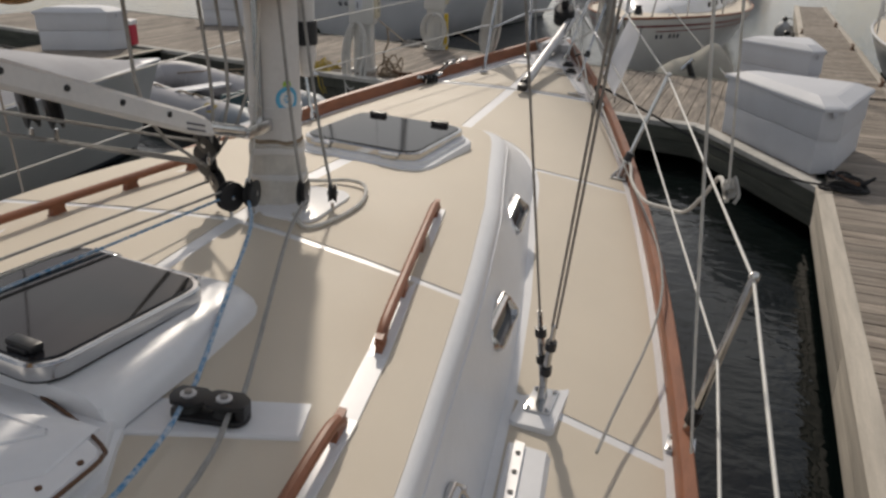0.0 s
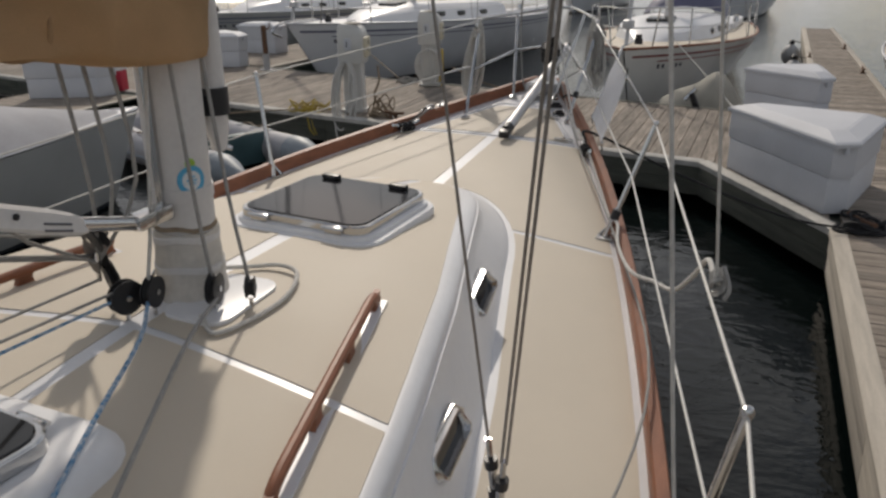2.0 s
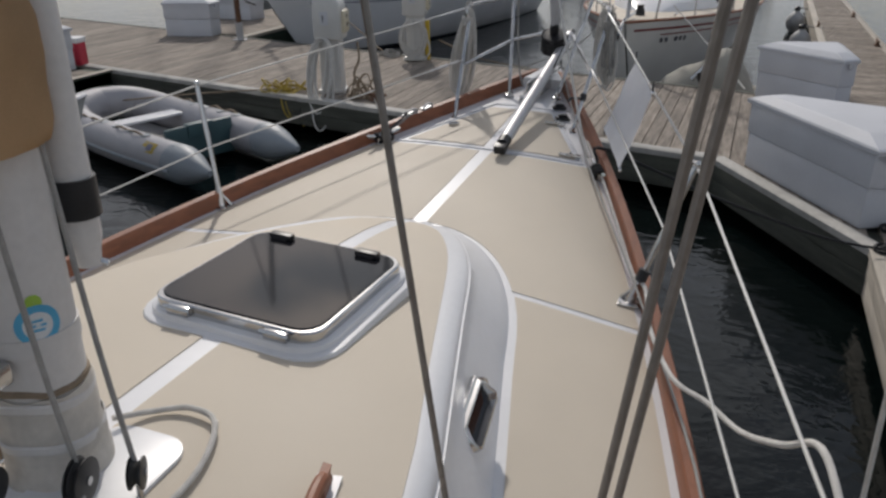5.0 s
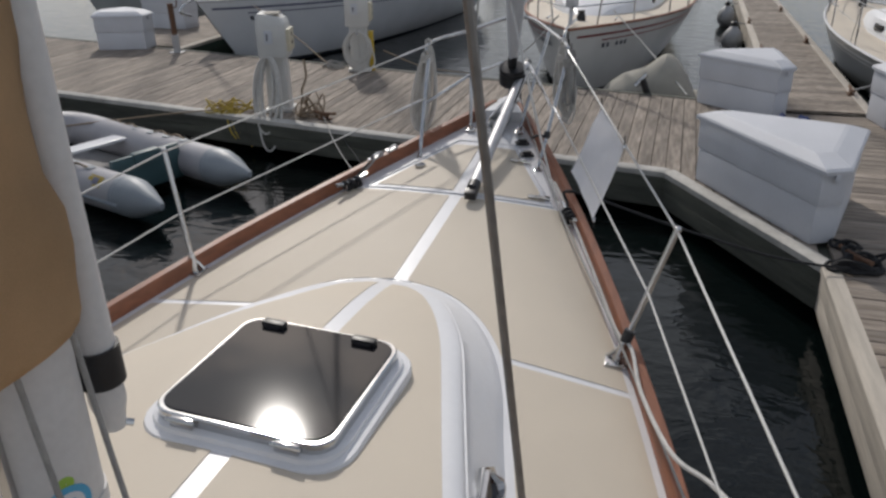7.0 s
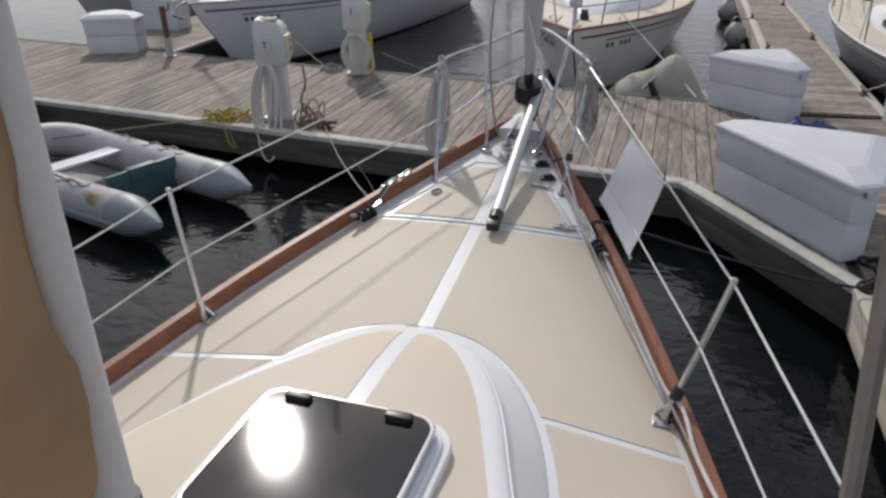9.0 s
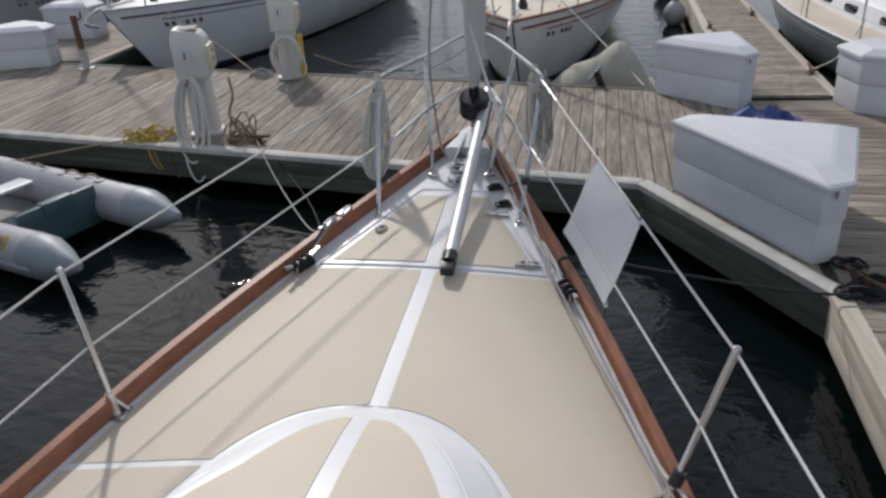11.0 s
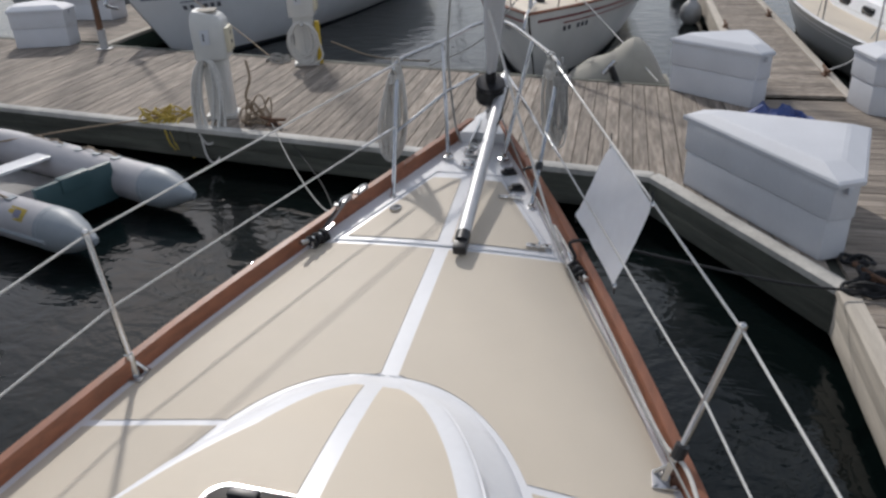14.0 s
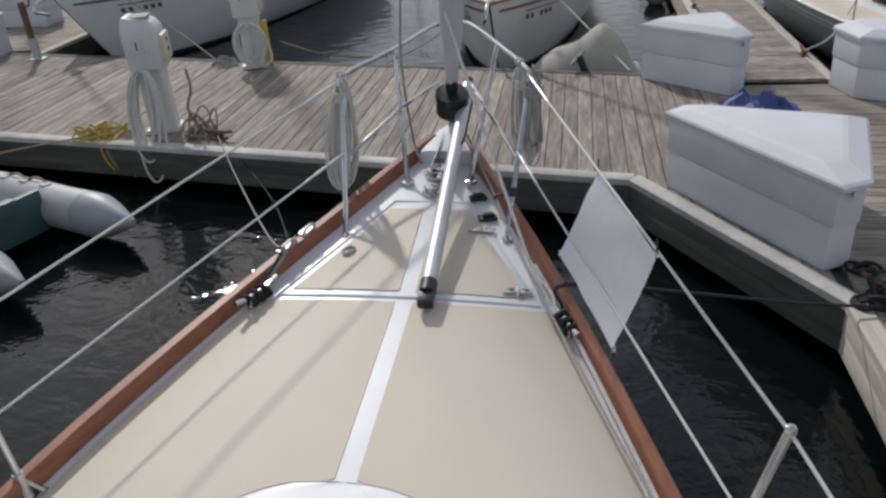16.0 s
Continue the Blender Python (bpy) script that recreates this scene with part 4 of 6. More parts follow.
for k in range(4):
    y = -0.5 - 0.55 * k
    part("strap", tube(spline([(0.15, y, 0.05), (0.125, y, -0.09), (0.0, y, -0.13), (-0.125, y, -0.09), (-0.15, y, 0.05)], 4), 0.007), CANVAS, cover)

# ---- whisker pole stowed upright on the mast ----
wp = thing("whisker_pole", "white whisker pole stowed upright before mast", "pole", Matrix.Translation((0.047, 2.712, 0.88)))
part("tube", tube([(0, 0, 0.12), (0.0, 0.0, 3.6)], 0.040, 18), MASTPAINT, wp)
part("sleeve", tube([(0, 0, 0.05), (0, 0, 0.135)], 0.047, 18), BLACK, wp, "black end sleeve")
part("end_fitting", lathe([(0.014, -0.07), (0.026, -0.065), (0.030, -0.03), (0.038, 0.0), (0.038, 0.06)], 14), MASTPAINT, wp)
part("piston", tube([(0.0, 0.0, -0.05), (0.035, 0.02, -0.065)], 0.008), STEEL, wp)
part("bracket", block((-0.02, -0.10, 0.95), (0.02, -0.03, 0.99), 0.006), STEEL, wp)

# ---- shrouds ----
CH = Vector((1.12, 2.345, deck_z(1.12, 2.345) - HEEL * 1.12 - 0.014))
for s in (1, -1):
    base = Vector((s * CH.x, CH.y, CH.z if s > 0 else CH.z + 2 * HEEL * 1.09))
    sh = thing("shrouds", "pair of wire shrouds with turnbuckles on chainplate", "shrouds", Matrix.Translation(base), "shrouds")
    part("pad", prism(rounded(0.15, 0.30, 0.02), -0.02, 0.022, 0.006), GEL, sh)
    plate = part("chainplate", block((-0.045, -0.075, 0.022), (0.045, 0.075, 0.030), 0.003), STEEL, sh)
    for a in (-1, 1):
        for b in (-1, 1):
            part("bolt", lathe([(0.008, 0.029), (0.008, 0.036), (0.003, 0.039)], 8, Matrix.Translation((a * 0.032, b * 0.06, 0))), STEEL, plate)
    for off, target in ((0.025, Vector((s * -0.42, -0.48, 5.1))), (-0.035, Vector((s * 0.59, -0.76, 5.1)))):
        a = Vector((0, off, 0.03))
        w = (target - a).normalized()
        part("toggle", tube([a, a + w * 0.09], 0.013, 8), STEEL, sh)
        part("turnbuckle", tube([a + w * 0.08, a + w * 0.25], 0.012, 10), STEEL, sh)
        part("lower_tape", tube([a + w * 0.14, a + w * 0.17], 0.019, 10), BLACK, sh, "black tape wrap")
        part("upper_tape", tube([a + w * 0.245, a + w * 0.275], 0.019, 10), BLACK, sh, "black tape wrap")
        part("stud", tube([a + w * 0.25, a + w * 0.34], 0.008, 8), STEEL, sh)
        for dx in ((0.0,) if off > 0 else (-0.030, 0.030)):
            part("wire", tube([a + w * 0.33 + Vector((s * dx * 0.22, 0, 0)), target + Vector((s * dx * 0.3, 0, 0))], 0.0042, 8), WIRE, sh)
    # sheet lead track
    tr = thing("genoa_track", "white perforated sheet track along coachroof", "track", Matrix.Translation((s * 1.13, 1.35, 0)), "sheet tracks")
    rows = []
    for y in np.linspace(2.1, 0.2, 12):
        x = cab_half(y) + 0.075
        z = deck_z(x, y)
        rows.append([(s * (x + dx) - s * 1.13, y - 1.35, z + dz) for dx, dz in ((-0.07, 0.0), (-0.06, 0.022), (0.06, 0.022), (0.075, 0.0))])
    part("base", grid(rows, False), GEL, tr)
    rows = [[(q[1][0] * 0.72 + q[2][0] * 0.28 + dx, q[1][1], q[1][2] + dz) for dx, dz in ((-0.016, 0), (-0.016, 0.012), (0.016, 0.012), (0.016, 0))] for q in rows]
    part("rail", grid(rows, False, False), ALLOY, tr)
    # no drilling: black discs paint the shade inside the track's holes
    for k in range(22):
        y = 2.05 - k * 0.08
        x = cab_half(y) + 0.075
        part("hole_shade", lathe([(0.0085, 0.033), (0.0085, 0.0365)], 8, Matrix.Translation((s * (x - 0.026) - s * 1.13, y - 1.35, deck_z(x, y)))), BLACK, tr)

# ---- line organiser and deck lines ----
org = thing("line_organiser", "black plastic two-sheave deck line organiser", "line organiser", pose(0.53, 1.375, roof_z(0.53, 1.375) + 0.008, 0, 0, 12))
part("base", prism(rounded(0.19, 0.075, 0.033), 0.0, 0.014, 0.003), BLACK, org)
part("top", prism([(-0.095, -0.012), (-0.082, -0.034), (-0.022, -0.034), (-0.006, -0.022), (0.008, -0.034), (0.06, -0.034), (0.094, -0.024), (0.094, 0.016), (0.07, 0.034), (0.008, 0.034), (-0.006, 0.024), (-0.022, 0.034), (-0.082, 0.034), (-0.095, 0.012)], 0.040, 0.052, 0.003), BLACK, org)
for x in (-0.052, 0.036):
    part("sheave", lathe([(0.031, 0.015), (0.024, 0.027), (0.031, 0.039)], 18, Matrix.Translation((x, 0, 0))), RUBBER, org)
    part("washer", lathe([(0.019, 0.051), (0.019, 0.055), (0.012, 0.057)], 16, Matrix.Translation((x, 0, 0))), ALLOY, org)
    part("bolt", lathe([(0.010, 0.056), (0.010, 0.063), (0.005, 0.065)], 6, Matrix.Translation((x, 0, 0))), WIRE, org)
part("post", block((0.070, -0.026, 0.012), (0.093, 0.020, 0.042), 0.004), BLACK, org)
rows = []
for k in range(9):
    x0, y0 = 0.33 + 0.40 * k / 8, 1.292 + 0.172 * k / 8
    rows.append([(x0 + 0.018 - 0.036 * u, y0 + 0.124 * (u - 0.5), roof_top(x0, y0) + dz) for u, dz in ((-0.06, -0.012), (-0.04, 0.003), (0.0, 0.007), (0.5, 0.007), (1.0, 0.007), (1.04, 0.003), (1.06, -0.012))])
rows.append([(x + 0.008, y + 0.003, z - 0.015) for x, y, z in rows[-1]])
part("organiser_pad", grid(rows), GEL, roof, "white moulded pad")


def rope(name, pts, r, mat, label, cat="rope", n=6, seg=8, group=""):
    p = spline(pts, n)
    o = p[0].copy()
    t = tagged(part(name, tube([q - o for q in p], r, seg), mat), label, cat, group)
    t.matrix_basis = Matrix.Translation(o)
    return t


def over_roof(x, y, h=0.012):
    return (x, y, roof_z(x, y) + h)


rope("blue_line", [(-0.02, 2.355, Z0 - 0.02), over_roof(0.11, 2.17, 0.06), over_roof(0.27, 1.84, 0.07), over_roof(0.43, 1.48, 0.05), over_roof(0.465, 1.375, 0.04), over_roof(0.53, 1.08, 0.04), over_roof(0.62, 0.1, 0.05)], 0.0065, BLUEROPE, "blue flecked line led aft through organiser")
rope("grey_line", [(0.15, 2.465, Z0 - 0.02), over_roof(0.25, 2.17, 0.05), over_roof(0.56, 1.48, 0.04), over_roof(0.585, 1.38, 0.04), over_roof(0.66, 1.08, 0.04), over_roof(0.75, 0.1, 0.05)], 0.0065, GREYROPE, "pale grey line led aft through organiser")
lp = [over_roof(0.13, 2.41, 0.02), over_roof(0.22, 2.35, 0.012), over_roof(0.272, 2.47, 0.012), over_roof(0.282, 2.65, 0.014), over_roof(0.22, 2.81, 0.02), over_roof(0.13, 2.84, 0.02), over_roof(0.05, 2.80, 0.015), over_roof(-0.01, 2.72, 0.03)]
rope("rope_loop", lp, 0.008, ROPE, "white rope looped on coachroof round mast foot", n=8)
# halyards beside the mast
for x0, y0, z0, x1, y1, mat in ((0.132, 2.495, Z0, 0.09, 2.48, GREYROPE), (0.215, 2.565, Z0, 0.10, 2.61, GREYROPE), (-0.03, 2.385, Z0, 0.05, 2.43, ROPE)):
    rope("halyard", [(x0, y0, z0), ((x0 + x1) / 2, (y0 + y1) / 2, 0.70), (x1, y1, 1.13)], 0.006, mat, "grey halyard running down beside mast", n=3, group="halyards")
# vang and sheet tackle leading aft and up to the boom
for k, (a, b, mat) in enumerate((((-0.175, 2.33, Z0 + 0.12), (-0.025, 0.65, 1.16), GREYROPE), ((-0.185, 2.35, Z0 + 0.10), (0.015, 0.65, 1.17), GREYROPE), ((-0.155, 2.30, Z0 + 0.2), (0.045, 1.05, 1.06), GREYROPE), ((-0.085, 2.32, Z0 + 0.02), (-0.275, 0.15, 0.50), GREYROPE), ((-0.075, 2.32, Z0), (-0.245, 0.15, 0.46), BLUEROPE), ((-0.165, 2.34, Z0 + 0.04), (-0.475, 0.15, 0.44), GREYROPE))):
    rope("tackle_line", [a, tuple((p + q) / 2 for p, q in zip(a, b)), b], 0.005, mat, "line of boom tackle leading aft", n=3, group="tackle lines")
for x, y in ((0.03, 2.31), (0.0, 2.25), (-0.02, 2.19), (-0.04, 1.90)):
    rope("lazy_line", [(x, y, 1.20), (x - 0.02, y + 0.06, 0.8), (-0.15, 2.33, Z0 + 0.1)], 0.006, GREYROPE, "grey line hanging from boom beside mast", n=3, group="hanging lines")

# ---- ropes on the starboard rail ----
rope("tied_halyard", [(1.605, 2.74, 0.52), (1.53, 2.52, 1.5), (1.25, 1.7, 5.0)], 0.0042, ROPE, "weathered halyard tied off to lifeline", n=3)
rope("rail_halyard", [(1.615, 2.12, -0.05), (1.56, 2.09, 0.5), (1.47, 2.05, 1.5), (1.15, 1.9, 5.0)], 0.0042, ROPE, "weathered halyard made fast at rail", n=3)
kn = thing("rope_knot", "grey rope knot hitched round lifeline", "knot", Matrix.Translation((1.605, 2.735, 0.61)))
for k in range(5):
    part("turn", tube([(0.018 * math.cos(q), 0.010 * (k - 2) + 0.01 * math.sin(2 * q), 0.016 * math.sin(q) + 0.004 * k - 0.05) for q in np.linspace(0, 2 * math.pi, 12)], 0.006), GREYROPE, kn)
part("tail", tube(spline([(0.01, 0.0, 0.0), (0.03, -0.03, -0.05), (0.02, -0.04, -0.08)], 4), 0.006), GREYROPE, kn)
rope("sheet_rope", [(1.60, 2.75, 0.52), (1.57, 2.98, 0.53), (1.52, 3.15, 0.40), (1.45, 3.40, 0.24), (1.36, 3.60, 0.18), (1.25, 3.75, 0.15), (1.14, 4.10, 0.13), (1.09, 4.38, 0.14), (1.02, 4.55, deck_z(1, 4.6) + 0.02), (0.88, 5.0, deck_z(0.9, 5.0) + 0.02), (0.70, 5.55, deck_z(0.7, 5.5) + 0.03), (0.55, 5.95, deck_z(0.5, 5.95) + 0.03)], 0.008, ROPE, "white rope hung along starboard rail")
rope("furling_line", [(1.35, 2.1, deck_z(1.4, 2.1) + 0.03), (1.42, 3.1, 0.02), (1.12, 4.2, deck_z(1.1, 4.2) + 0.05), (0.62, 5.6, deck_z(0.6, 5.6) + 0.05), (0.2, 6.9, 0.42), (0.06, 7.18, 0.62)], 0.005, GREYROPE, "thin furling line led along toe rail")
for side in (1, -1):
    rope("jib_sheet", [(side * 0.03, 7.0, 1.3), (side * 0.30, 6.4, 0.75), (side * 0.52, 5.9, 0.34), (side * 0.60, 5.72, 0.24)] if side > 0 else [(-0.08, 7.05, 1.8), (-0.2, 7.1, 1.0), (-0.16, 7.0, 0.5), (-0.1, 6.9, 0.36)], 0.0075, ROPE if side > 0 else GREYROPE, "pale headsail sheet beside furled sail", n=4)
rope("tack_line", [(0.06, 7.15, 0.62), (0.14, 7.05, 0.5), (0.10, 6.9, 0.46), (0.16, 6.75, 0.55), (0.2, 6.95, 0.72)], 0.005, BLACKROPE, "thin black line beside furling drum")


def coil(p, h, w, mat, label, turns=9, spin=0.0, seed=1, lean=0.0):
    """A hank of rope that hangs from a rail."""
    r = random.Random(seed)
    c = thing("rope_coil", label, "rope coil", pose(*p, 0, lean, spin), "hung rope coils")
    for k in range(turns):
        hh, ww, ox, oy = h * r.uniform(0.86, 1.05), w * r.uniform(0.12, 1.05), r.uniform(-0.012, 0.012), r.uniform(-0.03, 0.03)
        pts = [(ww / 2 * math.sin(q) * (0.45 + 0.55 * (1 - math.cos(q)) / 2) + ox, oy + 0.02 * math.sin(q + k), -hh * (1 - math.cos(q)) / 2) for q in np.linspace(0, 2 * math.pi, 25)]
        part("turn", tube(pts, 0.0058, 6), mat, c)
    for k in range(4):
        part("wrap", tube([(0.035 * math.cos(q), 0.045 * math.sin(q), -0.06 - 0.014 * k) for q in np.linspace(0, 2 * math.pi, 12)], 0.007, 6), mat, c)
    part("hanger", tube(spline([(0, 0, -0.02), (0.02, 0.0, 0.03), (0.0, 0.0, 0.045), (-0.02, 0, 0.03), (0, 0, -0.02)], 4), 0.006, 6), mat, c)
    return c


coil((-0.44, 6.70, 0.90), 0.58, 0.20, ROPE, "coiled white rope hung from pulpit rail", 16, 5, 3, 7)
coil((0.46, 6.80, 0.91), 0.50, 0.18, ROPE, "coiled white rope hung from pulpit rail", 12, 10, 5, -5)
coil((0.53, 6.66, 0.91), 0.40, 0.12, GREYROPE, "coiled grey rope hung from pulpit rail", 5, 100, 8)

# ---- banner on the lifeline ----
banner = thing("banner", "blank white vinyl banner tied to lifeline", "banner", Matrix.Translation((0.85, 5.5, 0.56)))
A, B, C, D = Vector((0.805, 5.79, 0.765)), Vector((0.965, 5.19, 0.735)), Vector((0.845, 5.22, 0.345)), Vector((0.66, 5.85, 0.375))
rows = []
for i in range(13):
    u = i / 12
    row = []
    for j in range(13):
        v = j / 12
        p = A.lerp(B, u).lerp(D.lerp(C, u), v)
        row.append(p + Vector((0.9, 0.3, 0)) * (0.012 * noise.noise((u * 3, v * 3, 1.5)) + 0.012 * math.sin(u * 3.1) * (1 - v)) - Vector((0.85, 5.5, 0.56)))
    rows.append(row)
bm = grid(rows)
bmesh.ops.solidify(bm, geom=bm.faces[:], thickness=0.0025)
part("sheet", bm, VINYL, banner)
for q in (A, B, C, D):
    part("grommet", tube([q - Vector((0.85, 5.5, 0.56)) + Vector((-0.006, 0, 0)), q - Vector((0.85, 5.5, 0.56)) + Vector((0.008, 0, 0))], 0.012, 10), STEEL, banner)
    part("tie", tube([q - Vector((0.85, 5.5, 0.56)), q - Vector((0.85, 5.5, 0.56)) + Vector((0.0, 0.02, 0.05 if q.z > 0.5 else -0.05))], 0.004, 6), BLACK, banner)

# ---- mooring lines ----
rope("mooring_line", [(-0.62, 5.72, 0.275), (-0.575, 5.92, 0.33), (-0.565, 6.04, 0.35), (-0.64, 6.16, 0.27), (-1.2, 7.2, -0.28), (-2.2, 9.0, -0.62), (-2.85, 10.12, DOCK_Z + 0.04)], 0.006, GREYROPE, "dull grey mooring line from bow to dock", n=6)
rope("mooring_line", [(-0.63, 5.68, 0.275), (-0.60, 5.86, 0.325), (-0.59, 5.96, 0.347), (-0.68, 6.05, 0.24), (-1.0, 7.0, -0.45), (-1.9, 9.0, -0.85), (-2.8, 10.1, DOCK_Z + 0.04)], 0.006, BLACKROPE, "dark mooring line from bow to dock", n=6)
for y0, span in ((5.98, 0.11), (6.12, 0.09)):
    xr = -half(y0) - port_more(y0) - 0.004
    zr = sheer(y0) + 0.082 + HEEL * half(y0)
    ck = thing("bow_chock", "satin metal mooring chock on teak toe rail", "chock", pose(xr, y0, zr, 5, 0, -19), "bow chocks")
    part("base", block((-0.022, -span / 2, -0.004), (0.022, span / 2, 0.008), 0.003), ALLOY, ck)
    part("lip", tube(spline([(0.016, -span / 2, 0.008), (0.016, -span / 4, 0.026), (0.016, span / 4, 0.026), (0.016, span / 2, 0.008)], 4), 0.007, 8), ALLOY, ck)
rope("mooring_line", [(0.67, 5.62, 0.25), (0.69, 5.75, 0.285), (1.3, 6.4, -0.15), (2.0, 6.9, -0.52), (2.5, 7.0, DOCK_Z + 0.05)], 0.009, BLACKROPE, "black mooring line from bow to dock corner", n=6)

# edge of the sliding hood beside the aft hatch
rope("hood_edge", [(x - 0.01 + 0.004 * math.copysign(1, x), y + 0.724, 0.341) for x, y in hood[len(hood) - 1:] + hood[:8]], 0.005, RUST, "brown sealant edge of the sliding hood", "trim", n=3)

# the boat lies heeled a little to starboard
for ob in list(scene.objects):
    if ob.parent is None and ob.name.split(".")[0] in ("sailboat", "deck_hatch", "grab_rail", "portlight", "bow_roller", "deck_vent", "deck_fill", "strap_hinge", "flush_latch", "mooring_cleat", "genoa_track", "line_organiser", "blue_line", "grey_line", "rope_loop", "hood_edge", "turning_block", "snap_shackle"):
        ob.matrix_basis = Matrix.Rotation(radians(2.0), 4, "Y") @ ob.matrix_basis

# ---- dock boxes ----
def corner_box(name, corners, label, h=0.60):
    """A three-cornered dock box with a hipped lid."""
    cx, cy = sum(c[0] for c in corners) / len(corners), sum(c[1] for c in corners) / len(corners)
    m = Matrix.Translation((cx, cy, DOCK_Z + 0.002))
    box = thing(name, label, "dock box", m, "dock boxes")
    loc = [(x - cx, y - cy) for x, y in corners]
    part("lower_body", prism([(x * 0.94, y * 0.94) for x, y in loc], 0, h * 0.52, 0.015), BOXWHITE, box)
    part("upper_body", prism([(x * 0.965, y * 0.965) for x, y in loc], h * 0.52, h, 0.015), BOXWHITE, box)
    rows = []
    for f, z in ((1.012, h - 0.03), (1.015, h + 0.0), (0.985, h + 0.015), (0.76, h + 0.065), (0.70, h + 0.072)):
        rows.append([(x * f, y * f, z) for x, y in loc])
    lid = part("lid", grid(rows, True, True), BOXWHITE, box, "", 8)
    a, b = Vector((*loc[1], 0)), Vector((*loc[2], 0))
    p = a.lerp(b, 0.5) * 1.0
    part("latch", block((p.x - 0.018, p.y - 0.018, h - 0.09), (p.x + 0.018, p.y + 0.018, h - 0.03), 0.006), BOXWHITE, box)
    return box


corner_box("dock_box", [(1.455, 8.87), (2.315, 7.43), (2.505, 7.52), (2.83, 8.62), (1.62, 9.02)], "large white three-cornered fibreglass dock box at slip corner")
corner_box("dock_box", [(1.53, 11.85), (2.41, 11.07), (2.58, 11.20), (2.50, 12.20), (1.66, 11.99)], "white three-cornered fibreglass dock box beside finger dock")
corner_box("dock_box", [(3.42, 11.45), (3.52, 10.95), (4.55, 10.35), (4.75, 11.2), (3.62, 11.62)], "white three-cornered fibreglass dock box on main dock")
corner_box("dock_box", [(-8.95, 13.75), (-8.05, 14.0), (-8.1, 14.4), (-8.9, 14.75), (-9.25, 14.2)], "white three-cornered fibreglass dock box on far dock")
corner_box("dock_box", [(-9.75, 16.3), (-8.65, 16.2), (-8.6, 16.7), (-9.3, 17.0), (-9.8, 16.8)], "white fibreglass dock box on green finger dock")


corner_box("dock_box", [(-9.15, 9.75), (-8.10, 10.25), (-8.0, 10.60), (-8.6, 10.75), (-9.25, 10.35)], "white fibreglass dock box beside red cool box")

# ---- power pedestals ----
def pedestal(x, y, spin, label, yellow):
    p = thing("power_pedestal", label, "power pedestal", pose(x, y, DOCK_Z + 0.004, 0, 0, spin), "power pedestals")
    part("base", prism(rounded(0.36, 0.30, 0.03), 0, 0.05, 0.012), PEDESTAL, p)
    rows = [[(px, py, z) for px, py in rounded(w, d, 0.028)] for w, d, z in ((0.29, 0.235, 0.05), (0.275, 0.225, 0.12), (0.27, 0.225, 0.69))]
    part("column", grid(rows, True, True), PEDESTAL, p)
    rows = [[(px, py, z - lean * px) for px, py in rounded(w, d, 0.03)] for w, d, z, lean in ((0.35, 0.31, 0.685, 0), (0.365, 0.32, 0.70, 0), (0.365, 0.32, 1.06, 0), (0.35, 0.305, 1.12, 0.12), (0.29, 0.27, 1.185, 0.22), (0.25, 0.24, 1.195, 0.22))]
    head = part("head", grid(rows, True, True), PEDESTAL, p)
    for k in range(3):
        part("seam", block((-0.186, -0.12 + 0.11 * k, 0.74), (-0.180, -0.112 + 0.11 * k, 1.04), 0.001), RUBBER, head)
    door = part("socket_cover", block((0.165, -0.135, 0.76), (0.225, 0.135, 1.03), 0.022), YELLOWED, p, "yellowed plastic socket cover")
    for z in (0.87, 0.97):
        part("socket", lathe([(0.045, 0), (0.045, 0.02), (0.03, 0.026)], 14, frame_at((0.20, 0, z), (0, 1, 0), (1, 0, 0.1))), RUBBER, door)
    part("cap", prism(rounded(0.20, 0.22, 0.03), 1.19, 1.215, 0.008, None, pose(0, 0, 0.0)), PALEWOOD, p, "sun-yellowed cap")
    part("meter", block((-0.08, -0.178, 0.86), (0.02, -0.160, 1.02), 0.006), BOXWHITE, p)
    part("meter_slot", block((-0.05, -0.181, 0.90), (-0.035, -0.176, 0.98), 0.002), PORTGLASS, p)
    part("tap", tube(spline([(0.0, -0.12, 0.62), (0.0, -0.20, 0.63), (0.0, -0.22, 0.58)], 4), 0.014), STEEL, p)
    part("rib", block((-0.006, -0.128, 0.08), (0.006, -0.108, 0.60), 0.003), PEDESTAL, p)
    if yellow:
        part("bracket", prism([(0.15, -0.05), (0.22, -0.05), (0.22, 0.05), (0.15, 0.05)], 0.0, 0.60, 0.01), YELLOW, p, "yellow plastic bracket")
    return p


pedestal(-3.57, 10.43, 14, "cream dockside power pedestal with hose coil", False)
pedestal(-3.45, 12.95, 14, "cream dockside power pedestal with yellow bracket", True)


